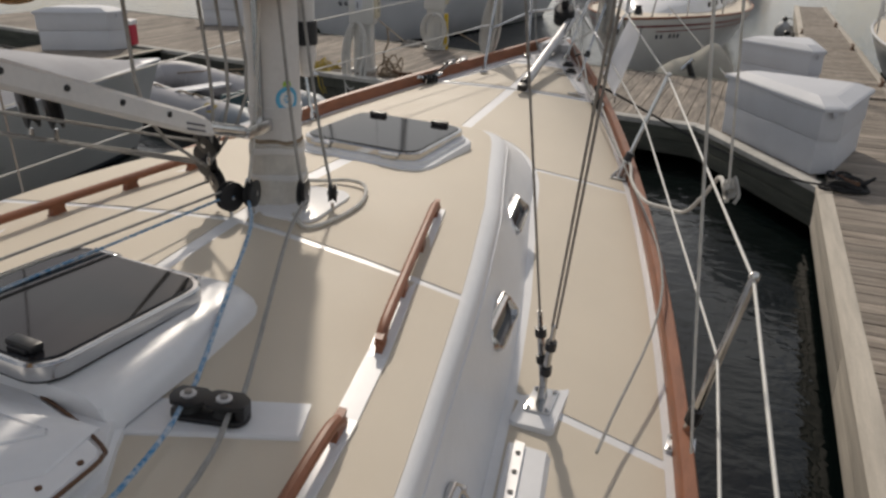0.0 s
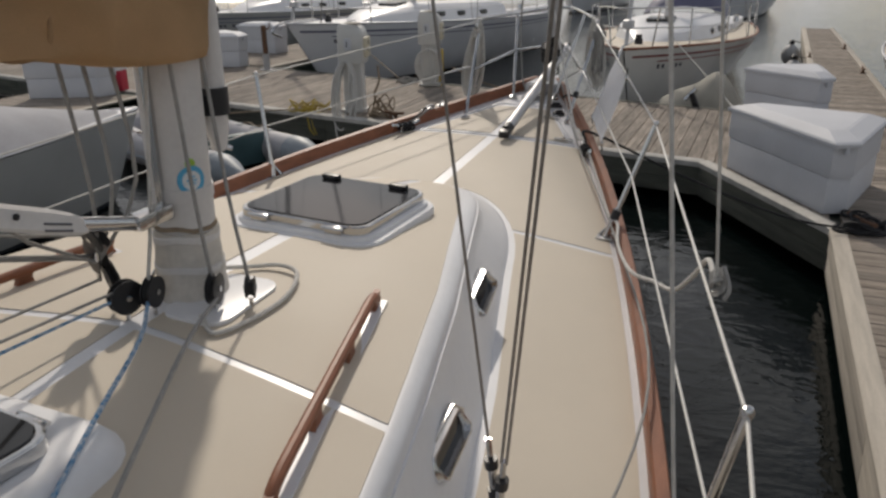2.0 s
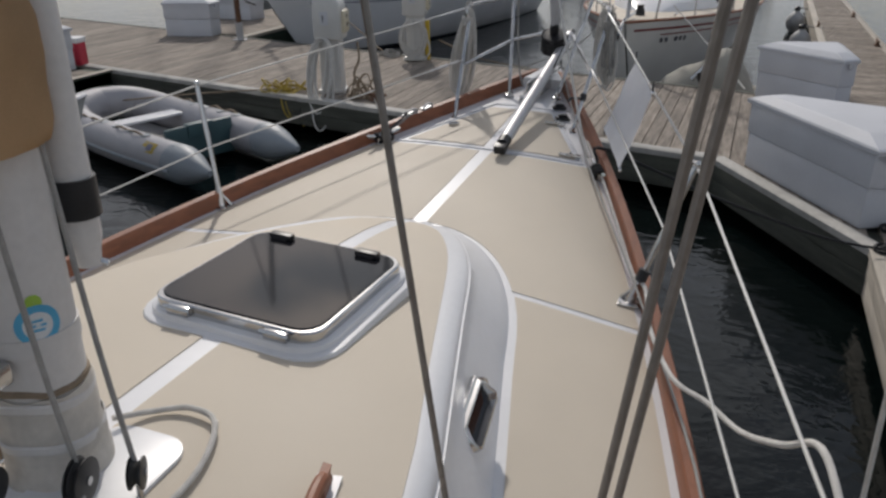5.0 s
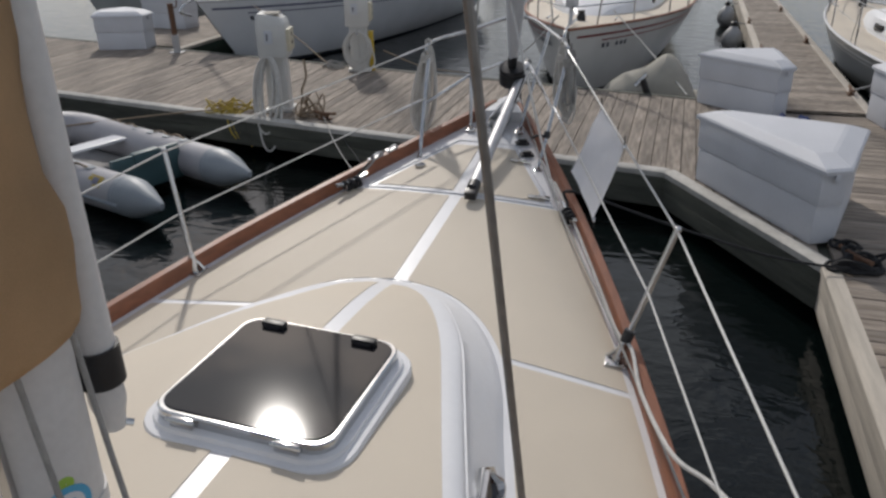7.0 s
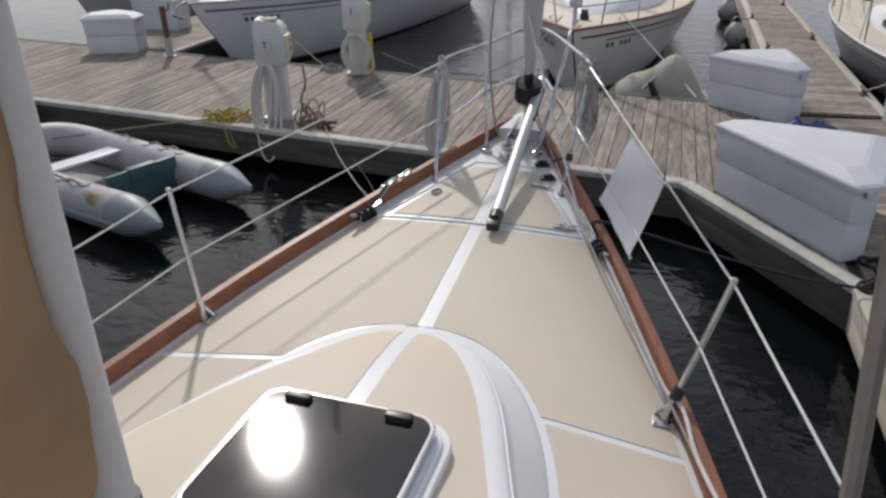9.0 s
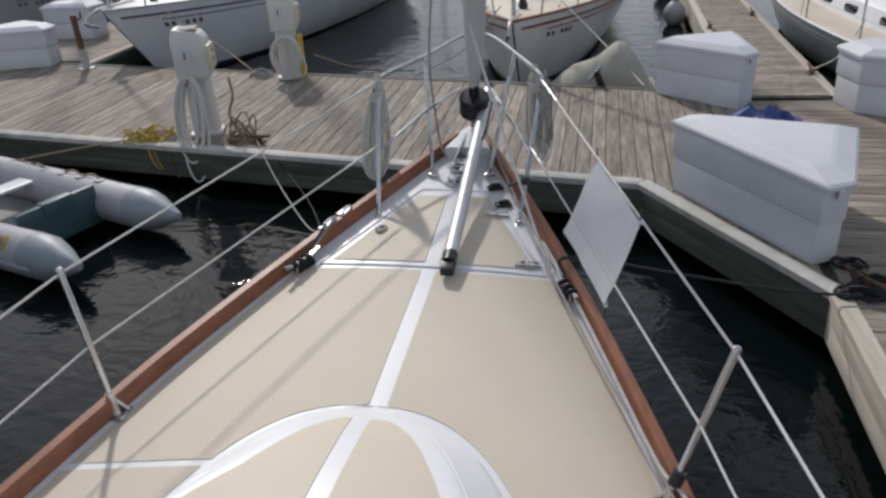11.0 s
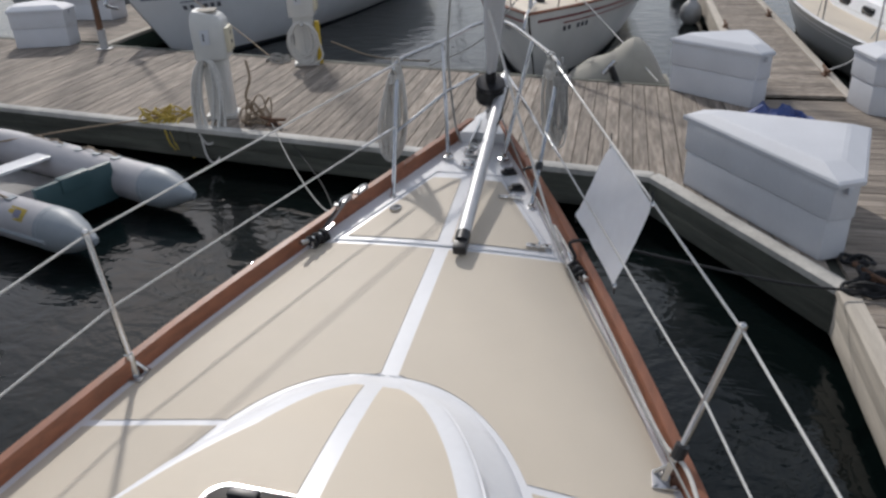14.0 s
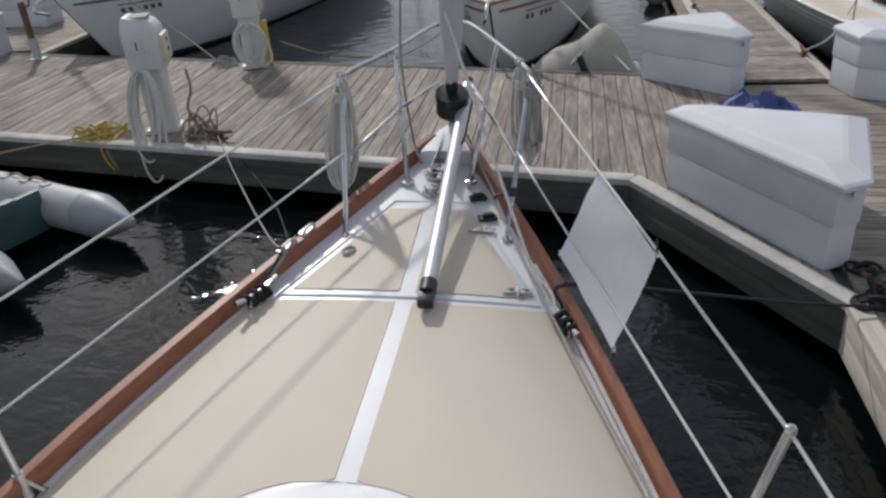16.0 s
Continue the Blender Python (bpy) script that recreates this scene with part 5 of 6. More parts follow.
def hose(x, y, z, h, w, spin, mat, label, turns, seed, low=0.0, lean=0.0):
    r = random.Random(seed)
    c = thing("hose_coil", label, "hose coil", pose(x, y, z, lean, 0, spin), "hose coils")
    for k in range(turns):
        hh, ww, oy, ox = h * r.uniform(0.8, 1.02) + (low if k == turns - 1 else 0), w * r.uniform(0.5, 1.08), r.uniform(-0.05, 0.03), r.uniform(-0.02, 0.02)
        pts = [(ww / 2 * math.sin(q) + ox, oy + 0.012 * math.sin(2 * q + k), -hh / 2 + hh / 2 * math.cos(q)) for q in np.linspace(0, 2 * math.pi, 29)]
        part("turn", tube(pts, 0.0125, 6), mat, c)
    part("tail", tube(spline([(w / 2, -0.02, -h * 0.4), (w * 0.6, -0.04, -h * 0.8), (w * 0.3, -0.03, -h * 1.02)], 5), 0.0125, 6), mat, c)


hose(-3.56, 10.22, 0.06, 0.92, 0.31, 4, ROPE, "white water hose coiled on pedestal", 11, 2, 0.25, -15)
hose(-3.40, 12.74, -0.02, 0.58, 0.44, 8, ROPE, "white water hose coiled on pedestal", 9, 6)


def tangle(name, x, y, z, w, h, mat, label, turns, seed, r=0.010):
    """A loose heap of rope."""
    rg = random.Random(seed)
    c = thing(name, label, "rope heap", pose(x, y, z), "rope heaps")
    for k in range(turns):
        pts = []
        ph, a, cx, cy = rg.uniform(0, 6), rg.uniform(0.5, 1), rg.uniform(-w / 4, w / 4), rg.uniform(-w / 4, w / 4)
        for q in np.linspace(0, 2 * math.pi, 17):
            pts.append((cx + w / 2 * a * math.cos(q + ph), cy + w / 2 * rg.uniform(0.4, 0.6) * math.sin(q + ph), r + h * (0.5 + 0.5 * math.sin(q * 2 + ph)) * k / turns))
        part("loop", tube(spline(pts, 2), r, 6), mat, c)
    return c


tangle("rope_heap", -3.08, 10.25, DOCK_Z + 0.002, 0.42, 0.30, TANROPE, "tan and brown rope heaped beside pedestal", 8, 3)
tangle("rope_heap", -4.20, 10.28, DOCK_Z + 0.002, 0.46, 0.18, YELLOWROPE, "yellow polypropylene rope heaped on dock edge", 9, 4)
tangle("rope_heap", -3.95, 13.1, DOCK_Z + 0.002, 0.40, 0.10, GREYROPE, "grey mooring rope heaped on dock", 6, 9)
for k in range(4):
    rope("yellow_tail", [(-4.18 + 0.05 * k, 10.22, DOCK_Z + 0.03), (-4.16 + 0.06 * k, 10.08, DOCK_Z + 0.0), (-4.12 + 0.07 * k, 10.05, DOCK_Z - 0.20), (-4.05 + 0.07 * k, 10.05, DOCK_Z - 0.30 - 0.03 * k)], 0.013, YELLOWROPE, "yellow rope end hanging over dock edge", n=4, group="rope tails")
rope("brown_rope", [(-3.21, 10.46, 0.0), (-3.17, 10.40, -0.2), (-3.23, 10.36, -0.4), (-3.11, 10.32, -0.6)], 0.016, TANROPE, "frayed brown rope hanging on pedestal", n=5)
rope("dinghy_painter", [(-6.2, 9.3, -0.72), (-5.6, 9.5, -0.66), (-4.9, 9.9, -0.63), (-4.3, 10.22, DOCK_Z + 0.03)], 0.010, TANROPE, "tan painter line from dinghy to dock")

# ---- dock cleats and black line ----
def dock_cleat(x, y, spin, mat=RUST):
    c = thing("dock_cleat", "rusty iron dock cleat bolted to planks", "cleat", pose(x, y, DOCK_Z + 0.002, 0, 0, spin), "dock cleats")
    part("base", block((-0.04, -0.08, 0), (0.04, 0.08, 0.02), 0.006), mat, c)
    part("stem", block((-0.02, -0.05, 0.018), (0.02, 0.05, 0.07), 0.008), mat, c)
    part("horn", tube(spline([(0, -0.16, 0.085), (0, -0.06, 0.075), (0, 0.06, 0.075), (0, 0.16, 0.085)], 4), 0.018, 10), mat, c)


dock_cleat(2.56, 7.18, 30)
dock_cleat(-2.83, 10.12, 80)
dock_cleat(3.50, 12.6, 0)
dock_cleat(2.66, 15.5, 0)
dock_cleat(3.48, 16.5, 0)
dock_cleat(2.70, 18.6, 0)
dock_cleat(3.50, 20.5, 0)
tangle("rope_heap", 2.58, 7.15, DOCK_Z + 0.01, 0.32, 0.10, BLACKROPE, "black mooring line heaped on dock cleat", 8, 12, 0.013)
tangle("rope_heap", 2.53, 7.52, DOCK_Z + 0.002, 0.24, 0.05, BLACKROPE, "black line looped on dock planks", 3, 15, 0.012)

post = thing("mooring_post", "rusty iron post standing on dock edge", "post", Matrix.Translation((-7.30, 13.80, DOCK_Z + 0.002)))
part("pipe", tube([(0, 0, 0), (0, 0, 0.85)], 0.05, 14), RUST, post)
part("sleeve", tube([(0, 0, 0.0), (0, 0, 0.32)], 0.062, 14), FENDER, post, "grey sleeve")
part("flange", prism(rounded(0.24, 0.2, 0.02), 0.0, 0.02, 0.004), STEEL, post)
part("hook", tube(spline([(0.03, 0, 0.78), (0.12, 0, 0.8), (0.14, 0, 0.9)], 4), 0.014), RUST, post)

# blue tarp and covered outboard beside the boxes
rg = random.Random(7)
rows = [[(2.25 + 0.72 * i / 11 + rg.uniform(-0.02, 0.02), 10.55 + 0.36 * j / 7 + 0.06 * math.sin(i), DOCK_Z + 0.006 + (0.34 * abs(noise.noise((i * 0.5, j * 0.6, 3.1))) + 0.07) * math.sin(math.pi * i / 11) * math.sin(math.pi * j / 7)) for i in range(12)] for j in range(8)]
tagged(part("blue_tarp", grid(rows), BLUETARP, None, "", 20), "crumpled dark blue tarpaulin lying on dock", "tarpaulin")
rows = []
for i in range(23):
    u = i / 22
    row = []
    for j in range(15):
        v = j / 14
        hill = math.exp(-((u - 0.66) / 0.26) ** 2) * 0.62 + 0.30 * math.exp(-((u - 0.25) / 0.25) ** 2)
        hgt = hill * math.sin(math.pi * v) ** 0.55 * min(1, 8 * u + 0.1, 8 * (1 - u) + 0.1)
        row.append((0.22 + 1.45 * u, 12.32 + 0.95 * v, -1.10 + 0.22 + hgt + 0.05 * noise.noise((u * 6, v * 3, 0.3))))
    rows.append(row)
cov = thing("covered_tender", "small tender under grey beige tarp beside dock", "covered boat", Matrix())
part("tarp", grid(rows, False), TARP, cov, angle=25)
part("float", tube([(0.35, 12.78, -1.0), (1.6, 12.74, -1.0)], 0.30, 14), TARP, cov)
part("outboard_leg", tube([(0.86, 12.22, -0.46), (0.98, 12.25, -0.75)], 0.045, 10), BLACK, cov)
part("outboard_bracket", tube([(0.78, 12.21, -0.56), (0.92, 12.23, -0.40)], 0.03, 10), STEEL, cov)

# ---- fenders on the finger dock ----
for x, y in ((2.40, 18.3), (2.44, 21.4)):
    fe = thing("ball_fender", "round grey vinyl fender hung on finger dock", "fender", Matrix.Translation((x, y, -0.92)), "ball fenders")
    part("ball", lathe([(0.02, -0.24), (0.11, -0.205), (0.185, -0.12), (0.215, 0.0), (0.185, 0.12), (0.115, 0.20), (0.05, 0.25), (0.045, 0.34)], 20), FENDER, fe)
    part("lanyard", tube([(0, 0, 0.33), (0.22, 0.02, 0.30)], 0.012), GREYROPE, fe)
    part("neck", lathe([(0.06, 0.27), (0.065, 0.33), (0.03, 0.36)], 12), BLACK, fe)


# ---- inflatable dinghy ----
d0, d1 = Vector((-3.40, 8.16, -0.88)), Vector((-6.56, 9.32, -0.88))
dw = (d1 - d0).normalized()
dm = frame_at(d0, dw, (0, 0, 1))
LEN = (d1 - d0).length
dinghy = thing("inflatable_dinghy", "grey inflatable dinghy with teal stern moored at dock", "inflatable dinghy", dm)
R = 0.205
for s in (1, -1):
    pts = spline([(0.42, s * 0.56, 0), (1.4, s * 0.58, 0), (2.3, s * 0.57, 0.02), (2.9, s * 0.48, 0.07), (LEN - 0.28, s * 0.26, 0.12), (LEN - 0.2, 0, 0.13)], 6)
    part("side_tube", tube(pts, R, 18), HYPALON, dinghy)
    rows = [[(x, s * 0.56 + r * math.cos(a), r * math.sin(a)) for a in (2 * math.pi * k / 18 for k in range(18))] for x, r in ((0.44, R + 0.002), (0.30, R), (0.16, R * 0.80), (-0.02, R * 0.42), (-0.10, 0.05), (-0.13, 0.03))]
    part("stern_cone", grid(rows, True, True), TEALTRIM, dinghy, "blue grey cone end")
    part("collar_band", tube([(0.42, s * 0.56, 0), (0.47, s * 0.56, 0)], R + 0.004, 18), TEALTRIM, dinghy)
    part("rub_strake", tube(spline([(0.3, s * (0.56 + R), -0.02), (1.4, s * (0.58 + R), -0.02), (2.3, s * (0.57 + R), 0), (2.9, s * (0.48 + R), 0.05), (LEN - 0.15, s * 0.34, 0.1)], 6), 0.02, 6), TEALTRIM, dinghy)
    for x0 in (1.0, 1.9):
        part("grab_line", tube(spline([(x0, s * 0.60, R), (x0 + 0.15, s * 0.62, R + 0.03), (x0 + 0.3, s * 0.60, R + 0.005), (x0 + 0.45, s * 0.62, R + 0.03), (x0 + 0.6, s * 0.60, R)], 5), 0.012, 6), TANROPE, dinghy)
        for dx in (0.0, 0.3, 0.6):
            part("patch", prism(rounded(0.11, 0.09, 0.03), R - 0.004, R + 0.008, 0, None, Matrix.Translation((x0 + dx, s * 0.58, 0))), TEALTRIM, dinghy)
    lg = part("maker_patch", grid([[(x, s * (0.56 - 0.0) + (R + 0.004) * math.cos(a) * (1 if s < 0 else -1) * -1, (R + 0.004) * math.sin(a)) for x in (0.62, 0.86)] for a in np.linspace(0.5, 1.1, 5)]), YELLOWROPE, dinghy, "faded yellow and blue patch")
    part("patch_mark", grid([[(x, s * 0.56 + (R + 0.006) * math.cos(a) * (1 if s < 0 else -1) * -1, (R + 0.006) * math.sin(a)) for x in (0.68, 0.78)] for a in np.linspace(0.62, 0.98, 4)]), NAVY, lg)
part("transom", block((0.86, -0.42, -0.16), (0.92, 0.42, 0.24), 0.012), TEALDARK, dinghy, "dark teal transom board")
part("transom_pad", block((0.84, -0.16, 0.10), (0.94, 0.16, 0.255), 0.01), TEALDARK, dinghy)
part("floor", grid([[(x, y, -0.14) for y in (-0.42, 0, 0.42)] for x in (0.9, 2.0, 3.0)]), FLOORGREY, dinghy, "worn grey floor")
part("thwart", block((1.9, -0.50, 0.10), (2.14, 0.50, 0.135), 0.01), GEL, dinghy, "white bench board")
part("floor_seam", block((1.45, -0.4, -0.138), (1.47, 0.4, -0.128)), TEALTRIM, dinghy)


# ---- neighbouring yachts ----
def yacht(name, label, bow, stern, beam, z_bow, z_stern, hull_mat, stripe_mat, cabin=True, rails=True, deck_mat=GEL, mast_h=0.0, over=0.9, numbers=True, canvas=None):
    """A moored yacht; local x is abeam, local y runs from stern to bow."""
    b, a = Vector((*bow, 0)), Vector((*stern, 0))
    L = (b - a).length
    m = frame_at(a, (b - a).normalized().cross((0, 0, 1)), (0, 0, 1))
    y_ = thing(name, label, "sailboat", m)

    def width(t):
        return beam / 2 * (max(0.0, 1 - max(0, (t - 0.42) / 0.58) ** 2.3) if t > 0.42 else 0.72 + 0.28 * math.sin(math.pi / 2 * t / 0.42))

    def zs(t):
        return z_stern + (z_bow - z_stern) * t ** 1.6

    def P(t, v, s, out=0.0):
        w = width(t) * (0.20 + 0.80 * v ** 0.42) + out
        z = (WATER_Z - 0.3) + (zs(t) - WATER_Z + 0.3) * v
        return (s * max(w, 0.012), L * t - over * (1 - v) * max(0, (t - 0.6) / 0.4) ** 2 + 0.25 * (1 - v) * (1 - min(1, t / 0.2)), z)

    ts = np.linspace(0, 1, 33)
    vs = [0, 0.12, 0.25, 0.4, 0.55, 0.7, 0.85, 1.0]
    rows = [[P(t, v, -1) for v in vs[::-1]] + [P(t, v, 1) for v in vs] for t in ts]
    bm = grid(rows)
    bm.faces.new([bm.verts.new(p) for p in rows[0]])
    part("hull", bm, hull_mat, y_)
    part("deck", grid([[(P(t, 1, 1)[0] * q, L * t, zs(t) + 0.03 * (1 - q * q) - 0.004) for q in np.linspace(-1, 1, 9)] for t in ts]), deck_mat, y_)
    for s in (1, -1):
        part("toe_rail", tube([Vector(P(t, 1, s, -0.01)) + Vector((0, 0, 0.012)) for t in ts], 0.022, 6), TEAK if stripe_mat is MAROON else ALLOY, y_)
        for v0, v1, t0, t1 in ((0.90, 0.925, 0.0, 0.985), (0.84, 0.855, 0.0, 0.93)):
            part("stripe", grid([[P(t, v0, s, 0.006), P(t, v1, s, 0.006)] for t in np.linspace(t0, t1, 33)]), stripe_mat, y_)
        vw = 0.3 / (zs(0.5) - WATER_Z + 0.3)
        part("boot_top", grid([[P(t, v, s, 0.008) for v in (0.0, vw * 0.6, vw * 1.12)] for t in ts]), BOTTOM, y_)
        for k in range(6):
            t = 0.93 - 0.012 * k
            if k != 2 and numbers:
                part("number_bar", grid([[P(t, 0.76, s, 0.009), P(t, 0.81, s, 0.009)], [P(t - 0.007, 0.76, s, 0.009), P(t - 0.007, 0.81, s, 0.009)]]), LETTER, y_)
    if cabin:
        rows = []
        for t in np.linspace(0.30, 0.80, 22):
            f = min(1, (0.80 - t) / 0.16) ** 0.6 if t < 0.80 else 0.0
            w, h = width(t) * 0.60 * max(f, 0.12) ** 0.5, 0.34 * max(f, 0.02)
            z = zs(t) + 0.01
            rows.append([(x * w, L * t, z + zz * h) for x, zz in ((-1.05, -0.05), (-0.95, 0.7), (-0.8, 0.97), (-0.4, 1.06), (0, 1.1), (0.4, 1.06), (0.8, 0.97), (0.95, 0.7), (1.05, -0.05))])
        part("coachroof", grid(rows, False, True), GEL, y_)
        for s in (1, -1):
            for t in (0.42, 0.52, 0.60):
                w, z = width(t) * 0.60, zs(t) + 0.12
                dx = (width(t + 0.02) - width(t - 0.02)) * 0.6 / (0.04 * L)
                p = part("window", prism(rounded(0.34, 0.11, 0.05), -0.02, 0.012, 0.004, None, frame_at((s * (w * 1.0 + 0.002), L * t, z + 0.02), (s * dx, 1, 0.02), (s, 0, 0.12))), PORTGLASS, y_)
        hz = zs(0.66) + 0.36
        part("foredeck_hatch", prism(rounded(0.5, 0.5, 0.06), 0, 0.05, 0.01, None, pose(0, L * 0.66, hz - 0.02, -3)), PORTGLASS, y_)
        part("cockpit_coaming", block((-width(0.15) * 0.75, L * 0.04, zs(0.1)), (width(0.15) * 0.75, L * 0.29, zs(0.1) + 0.16), 0.04), GEL, y_)
        # flat black sheet on the solid coaming, in place of a well's shade
        part("cockpit_well_shade", block((-width(0.15) * 0.5, L * 0.05, zs(0.1) + 0.155), (width(0.15) * 0.5, L * 0.28, zs(0.1) + 0.166)), BLACK, y_)
        if canvas:
            rows = [[(math.cos(q) * 0.9, L * t, zs(0.3) + 0.3 + 0.62 * math.sin(q) * k) for q in np.linspace(0, math.pi, 11)] for t, k in ((0.26, 1.0), (0.30, 1.05), (0.335, 0.9), (0.36, 0.35))]
            part("spray_hood", grid(rows), canvas, y_)
    if rails:
        base = [[Vector(P(t, 1, s, -0.07)) for t in (0.05, 0.22, 0.38, 0.54, 0.70, 0.84)] for s in (1, -1)]
        for s, side in zip((1, -1), base):
            tops = [p + Vector((0, 0, 0.60)) for p in side]
            for p, q in zip(side, tops):
                part("stanchion", tube([p, q], 0.013, 8), STEEL, y_)
            nose_ = Vector((s * 0.10, L * 1.01, zs(1) + 0.62))
            part("upper_lifeline", tube(tops, 0.006, 6), LIFELINE, y_)
            part("lower_lifeline", tube([(p + q) / 2 for p, q in zip(side, tops)], 0.005, 6), LIFELINE, y_)
            part("pulpit_rail", tube(spline([tops[-1], Vector((P(0.93, 1, s)[0], L * 0.93, zs(0.93) + 0.62)), nose_, Vector((0, L * 1.02, zs(1) + 0.62))], 5), 0.014, 8), STEEL, y_)
            part("pulpit_mid_rail", tube([side[-1].lerp(tops[-1], 0.5), Vector((P(0.95, 1, s)[0], L * 0.95, zs(0.95) + 0.32)), Vector((s * 0.05, L * 0.995, zs(1) + 0.32))], 0.011, 8), STEEL, y_)
            fo = Vector(P(0.94, 1, s, -0.03))
            part("pulpit_leg", tube([fo, Vector((P(0.93, 1, s)[0], L * 0.94, zs(0.93) + 0.62))], 0.013, 8), STEEL, y_)
        part("anchor", tube(spline([(0, L * 0.93, zs(1) + 0.06), (0, L * 1.01, zs(1) + 0.05), (0, L * 1.04, zs(1) - 0.10), (0.06, L * 1.01, zs(1) - 0.22)], 4), 0.022, 8), STEEL, y_)
        part("windlass", lathe([(0.07, 0), (0.07, 0.08), (0.05, 0.12), (0.06, 0.16)], 14, Matrix.Translation((0, L * 0.88, zs(0.88) + 0.02))), BLACK, y_)
        for s in (1, -1):
            part("winch", lathe([(0.07, 0), (0.06, 0.07), (0.045, 0.12), (0.06, 0.16)], 14, Matrix.Translation((s * width(0.2) * 0.7, L * 0.24, zs(0.2) + 0.15))), STEEL, y_)
            part("cleat", tube([(s * P(0.88, 1, 1)[0] * 0.8, L * 0.86, zs(0.87) + 0.06), (s * P(0.88, 1, 1)[0] * 0.8, L * 0.885, zs(0.87) + 0.06)], 0.015, 8), STEEL, y_)
    if mast_h:
        part("mast", tube([(0, L * 0.58, zs(0.58) + 0.3), (0, L * 0.57, mast_h)], 0.075, 14), MASTPAINT, y_)
        part("boom", tube([(0, L * 0.56, zs(0.5) + 1.25), (0, L * 0.2, zs(0.5) + 1.3)], 0.06, 12), MASTPAINT, y_)
        part("forestay", tube([(0, L * 0.985, zs(1) + 0.05), (0, L * 0.57, mast_h)], 0.03, 8), SAILCLOTH, y_)
        part("furling_drum", lathe([(0.09, 0.3), (0.095, 0.34), (0.09, 0.42), (0.03, 0.44)], 16, Matrix.Translation((0, L * 0.975, zs(1)))), ALLOY, y_)
        for s in (1, -1):
            part("shroud", tube([Vector(P(0.56, 1, s, -0.06)), (s * 0.06, L * 0.57, mast_h * 0.92)], 0.006, 6), WIRE, y_)
    return y_


yacht("yacht", "white sloop with navy stripes moored bow to dock", (-6.90, 14.0), (-4.95, 24.2), 3.3, 0.20, -0.10, HULLWHITE, NAVY, mast_h=13, over=1.3, canvas=None)
yacht("yacht", "cream sloop with maroon stripe moored bow to dock", (-0.25, 13.0), (0.25, 22.5), 3.2, 0.02, -0.24, HULLCREAM, MAROON, mast_h=12, deck_mat=NONSKID, canvas=NAVY)
yacht("yacht", "white sloop with grey hull side beside finger dock", (4.35, 19.2), (6.3, 9.6), 3.1, -0.20, -0.42, HULLGREY, GEL, mast_h=12, deck_mat=NONSKID, canvas=NAVY)
nb = yacht("yacht", "white sailboat under pale deck cover in next slip", (-4.75, 7.45), (-6.7, -2.0), 2.8, -0.16, -0.22, HULLGREY, HULLGREY, cabin=False, rails=False, mast_h=0, over=0.6, numbers=False)
rows = []
for t in np.linspace(0.97, 0.1, 20):
    w = 1.36 * (1 - max(0, (t - 0.42) / 0.58) ** 2.3) + 0.02
    rows.append([(q * w, 9.65 * t, -0.15 + (0.02 if t > 0.95 else 0.42 * min(1, (0.97 - t) * 5)) * (1 - abs(q) ** 2.2) + 0.015 * noise.noise((t * 9, q * 4, 2))) for q in np.linspace(-1, 1, 13)])
part("deck_cover", grid(rows), COVERGREY, nb, "pale canvas deck cover")
yacht("yacht", "pale sailboat moored beyond green finger dock", (-12.2, 17.5), (-10.9, 27), 3.2, 0.1, -0.1, HULLGREY, NAVY, mast_h=12)
yacht("motor_yacht", "dark green hulled boat moored far off", (9.5, 30), (16, 36), 3.6, 0.5, 0.2, BOTTOM, NAVY, mast_h=0, rails=False)
yacht("yacht", "white sailboat moored far down the harbour", (0.5, 34), (1.2, 44), 3.2, 0.1, -0.1, HULLWHITE, NAVY, mast_h=12)
yacht("yacht", "white sailboat moored far down the harbour", (-6.5, 37), (-6.0, 47), 3.2, 0.1, -0.1, HULLWHITE, MAROON, mast_h=12)

# red and white items on the left dock
ice = thing("cool_box", "white and red cool box on dock", "cool box", pose(-8.35, 10.92, DOCK_Z + 0.002, 0, 0, 12))
part("body", prism(rounded(0.28, 0.24, 0.04), 0, 0.34, 0.015), RED, ice)
part("lid", prism(rounded(0.30, 0.26, 0.04), 0.34, 0.42, 0.015), GEL, ice)

# lines from the other boats to the dock
rope("mooring_line", [(-6.1, 14.55, 0.10), (-5.0, 13.95, -0.35), (-4.1, 13.15, DOCK_Z + 0.04)], 0.011, TANROPE, "tan mooring line from sloop to dock")
rope("mooring_line", [(-3.1, 13.05, -0.35), (-2.6, 13.6, -0.7), (-2.0, 14.6, -1.0)], 0.011, TANROPE, "tan mooring line beside pedestal")
rope("mooring_line", [(0.30, 14.2, 0.15), (0.9, 13.4, -0.3), (1.45, 12.1, DOCK_Z + 0.03)], 0.010, ROPE, "white mooring line from sloop to dock")
rope("mooring_line", [(4.35, 13.6, -0.2), (3.95, 13.1, -0.55), (3.52, 12.6, DOCK_Z + 0.06)], 0.011, ROPE, "white mooring line from boat to finger dock")
rope("mooring_line", [(-0.42, 13.2, 0.2), (-0.9, 12.9, -0.3), (-1.6, 12.75, DOCK_Z + 0.03)], 0.010, GREYROPE, "grey mooring line from sloop to dock")


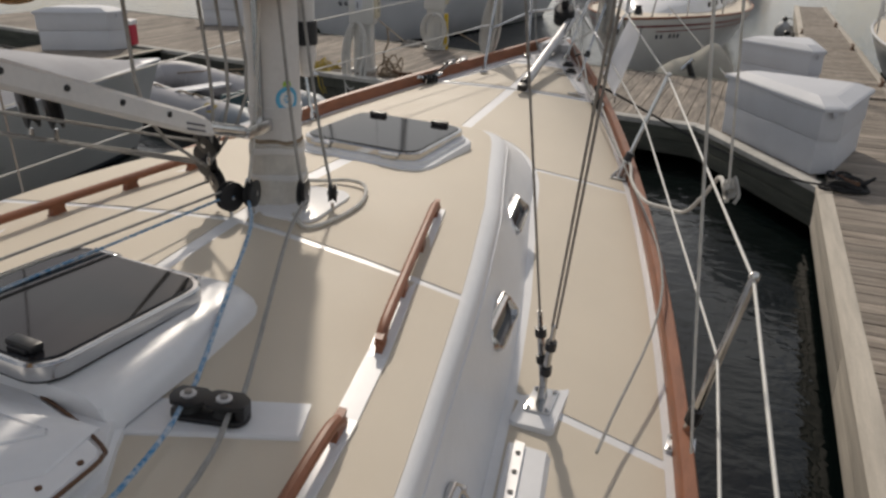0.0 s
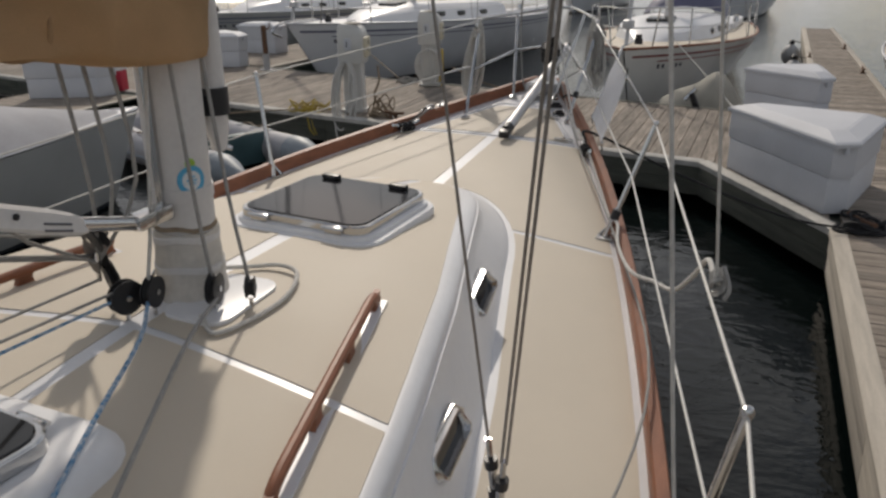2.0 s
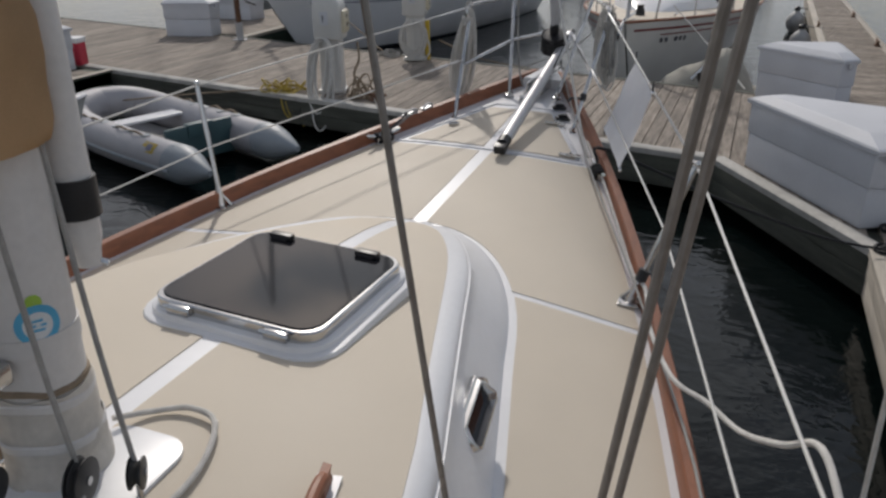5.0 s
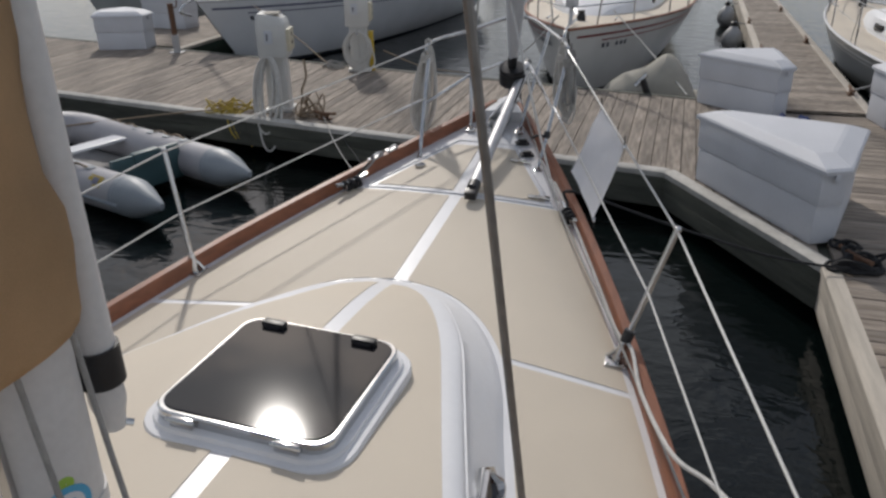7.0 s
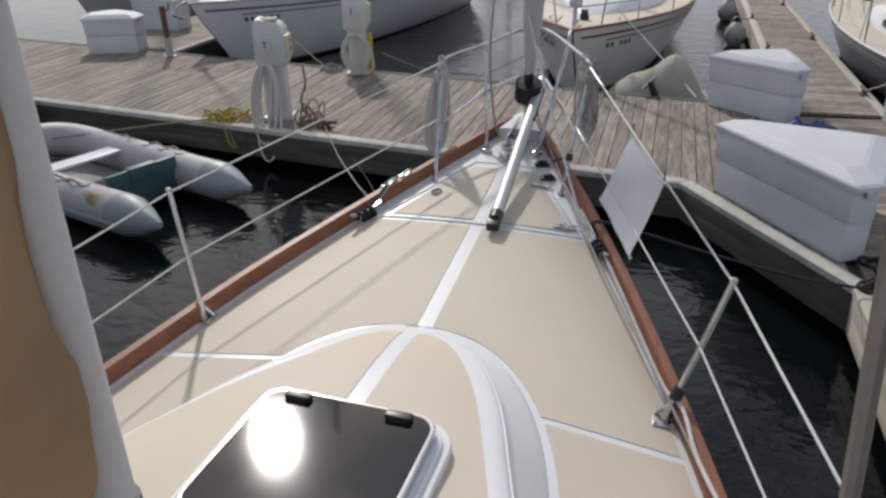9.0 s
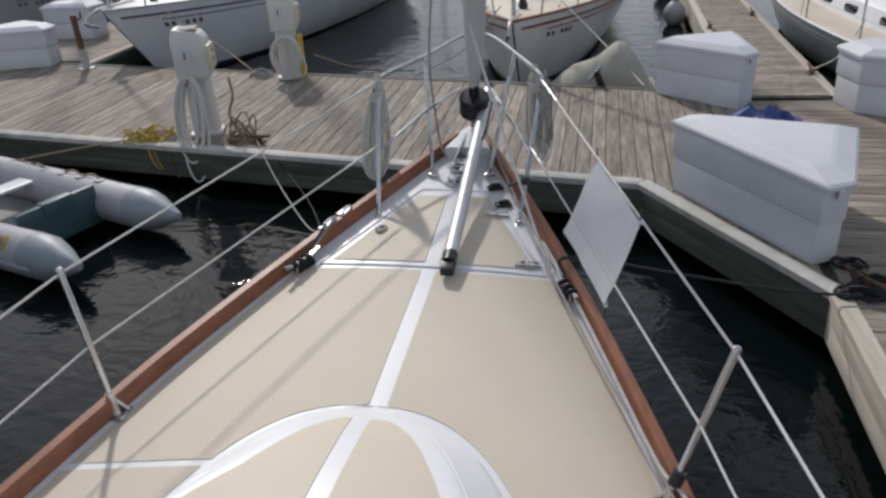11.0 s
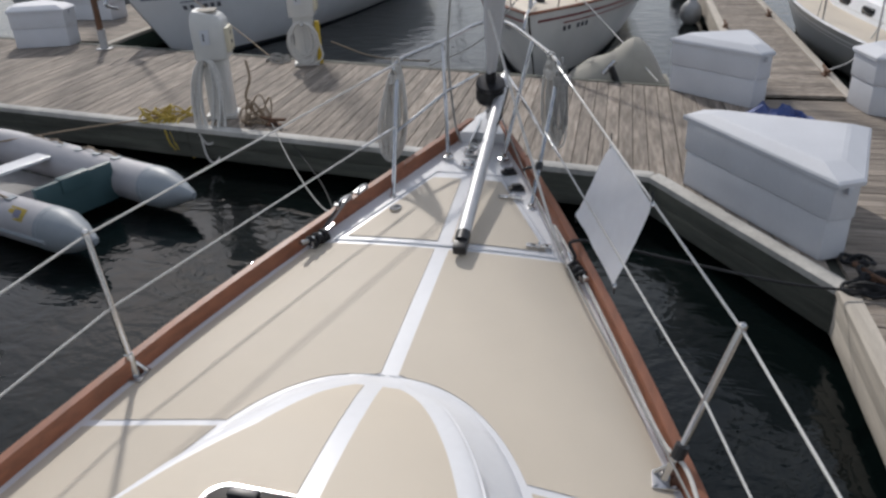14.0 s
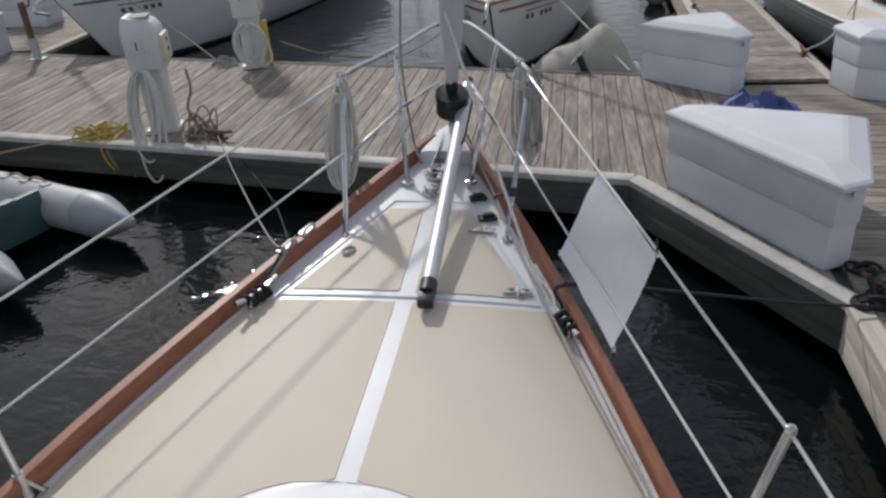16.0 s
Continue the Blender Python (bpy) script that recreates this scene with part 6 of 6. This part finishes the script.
# ---- dock planks, fascia boards and rub strips ----
def plank_mesh(name, w, th):
    """A plank of unit length along y with softened upper edges."""
    bm = bmesh.new()
    e = 0.004
    rows = [[(-w / 2, y, 0), (-w / 2, y, th - e), (-w / 2 + e, y, th), (w / 2 - e, y, th), (w / 2, y, th - e), (w / 2, y, 0)] for y in (-0.5, 0.5)]
    grid(rows, True, True, bm)
    bmesh.ops.recalc_face_normals(bm, faces=bm.faces)
    me = bpy.data.meshes.new(name)
    bm.to_mesh(me)
    bm.free()
    me.materials.append(PLANK)
    return me


PL = plank_mesh("plank", 0.137, 0.035)
rp = random.Random(11)


def lay(parent, x0, y0, x1, y1):
    """One plank from point to point."""
    ob = new("plank", PL)
    ob.parent = parent
    a, b = Vector((x0, y0, DOCK_Z)), Vector((x1, y1, DOCK_Z))
    d = b - a
    ang = math.degrees(math.atan2(-d.x, d.y))
    c = (a + b) / 2
    ob.matrix_basis = pose(c.x, c.y, DOCK_Z - 0.035 + rp.uniform(-0.003, 0.002), 0, rp.uniform(-0.5, 0.5), ang) @ Matrix.Diagonal((1, d.length, 1, 1))


def near_y(x):
    return NEAR_L[1] + (NEAR_R[1] - NEAR_L[1]) * (x - NEAR_L[0]) / (NEAR_R[0] - NEAR_L[0]) if x < NEAR_R[0] else NEAR_R[1] + (CORNER[1] - NEAR_R[1]) * (x - NEAR_R[0]) / (CORNER[0] - NEAR_R[0])


def far_y(x):
    return FAR_L[1] + (FAR_R[1] - FAR_L[1]) * (x - FAR_L[0]) / (FAR_R[0] - FAR_L[0])


x = -13.9
while x < 2.40:
    lay(main, x, near_y(x) + 0.03, x + 0.06, far_y(x) - 0.02)
    x += 0.142
y = -1.5
while y < 11.5:
    lay(main, (2.37 if y < 7.0 else 2.45), y, min(6.4, 6.4), y - 0.15)
    y += 0.142
y = 11.75
while y < 25.9:
    t = (y - 11.4) / 14.6
    lay(finger, 2.54 + 0.34 * t, y, 3.55 + 0.06 * t, y - 0.03)
    y += 0.142
y = 14.5
while y < 23.9:
    t = (y - 14) / 10
    lay(left_finger, -9.55 + 0.2 * t, y, -7.6 + 0.15 * t, y)
    y += 0.142
y = 1.0
while y < 10.6:
    lay(near_finger, -9.6, y, -7.62, y)
    y += 0.142


def edge_trim(parent, a, b, board_mat=FASCIA, strip_mat=RUBSTRIP, up=0.012):
    """Fascia boards in lengths, and a rounded strip along the top edge."""
    a, b = Vector((*a, 0)), Vector((*b, 0))
    d = b - a
    n = max(1, round(d.length / 2.6))
    ang = math.degrees(math.atan2(d.y, d.x))
    for k in range(n):
        l = d.length / n
        c = a + d * ((k + 0.5) / n)
        for z0, z1, t in ((-0.20, -0.045, 0.036), (-0.36, -0.205, 0.03)):
            bm = block((-l / 2 + 0.004, -t, z0), (l / 2 - 0.004, 0.0, z1), 0.004, None, pose(c.x, c.y, DOCK_Z, 0, 0, ang))
            part("fascia_board", bm, board_mat, parent)
    rows = []
    for k in range(2):
        p = a + d * k
        nrm = Vector((d.y, -d.x, 0)).normalized()
        rows.append([p + nrm * o + Vector((0, 0, DOCK_Z + z)) for o, z in ((-0.07, up - 0.014), (-0.07, up), (0.03, up), (0.048, up - 0.012), (0.048, -0.05), (0.036, -0.055))])
    part("rub_strip", grid(rows, True, True), strip_mat, parent, "pale rub strip")


edge_trim(main, NEAR_L, NEAR_R)
edge_trim(main, NEAR_R, CORNER)
edge_trim(main, CORNER, (2.30, -1.5), PALEWOOD, PALEWOOD)
edge_trim(main, (2.5, 11.82), FAR_L, FASCIA, FASCIA, 0.006)
edge_trim(finger, (2.86, 26), (2.52, 11.8), PALEWOOD, PALEWOOD)
edge_trim(finger, (3.56, 11.6), (3.62, 26), PALEWOOD, PALEWOOD)
edge_trim(left_finger, (-7.52, 13.95), (-7.38, 24), SLIMEWOOD, PALEWOOD)
edge_trim(near_finger, (-7.55, 10.75), (-7.55, 1.0), SLIMEWOOD, PALEWOOD)
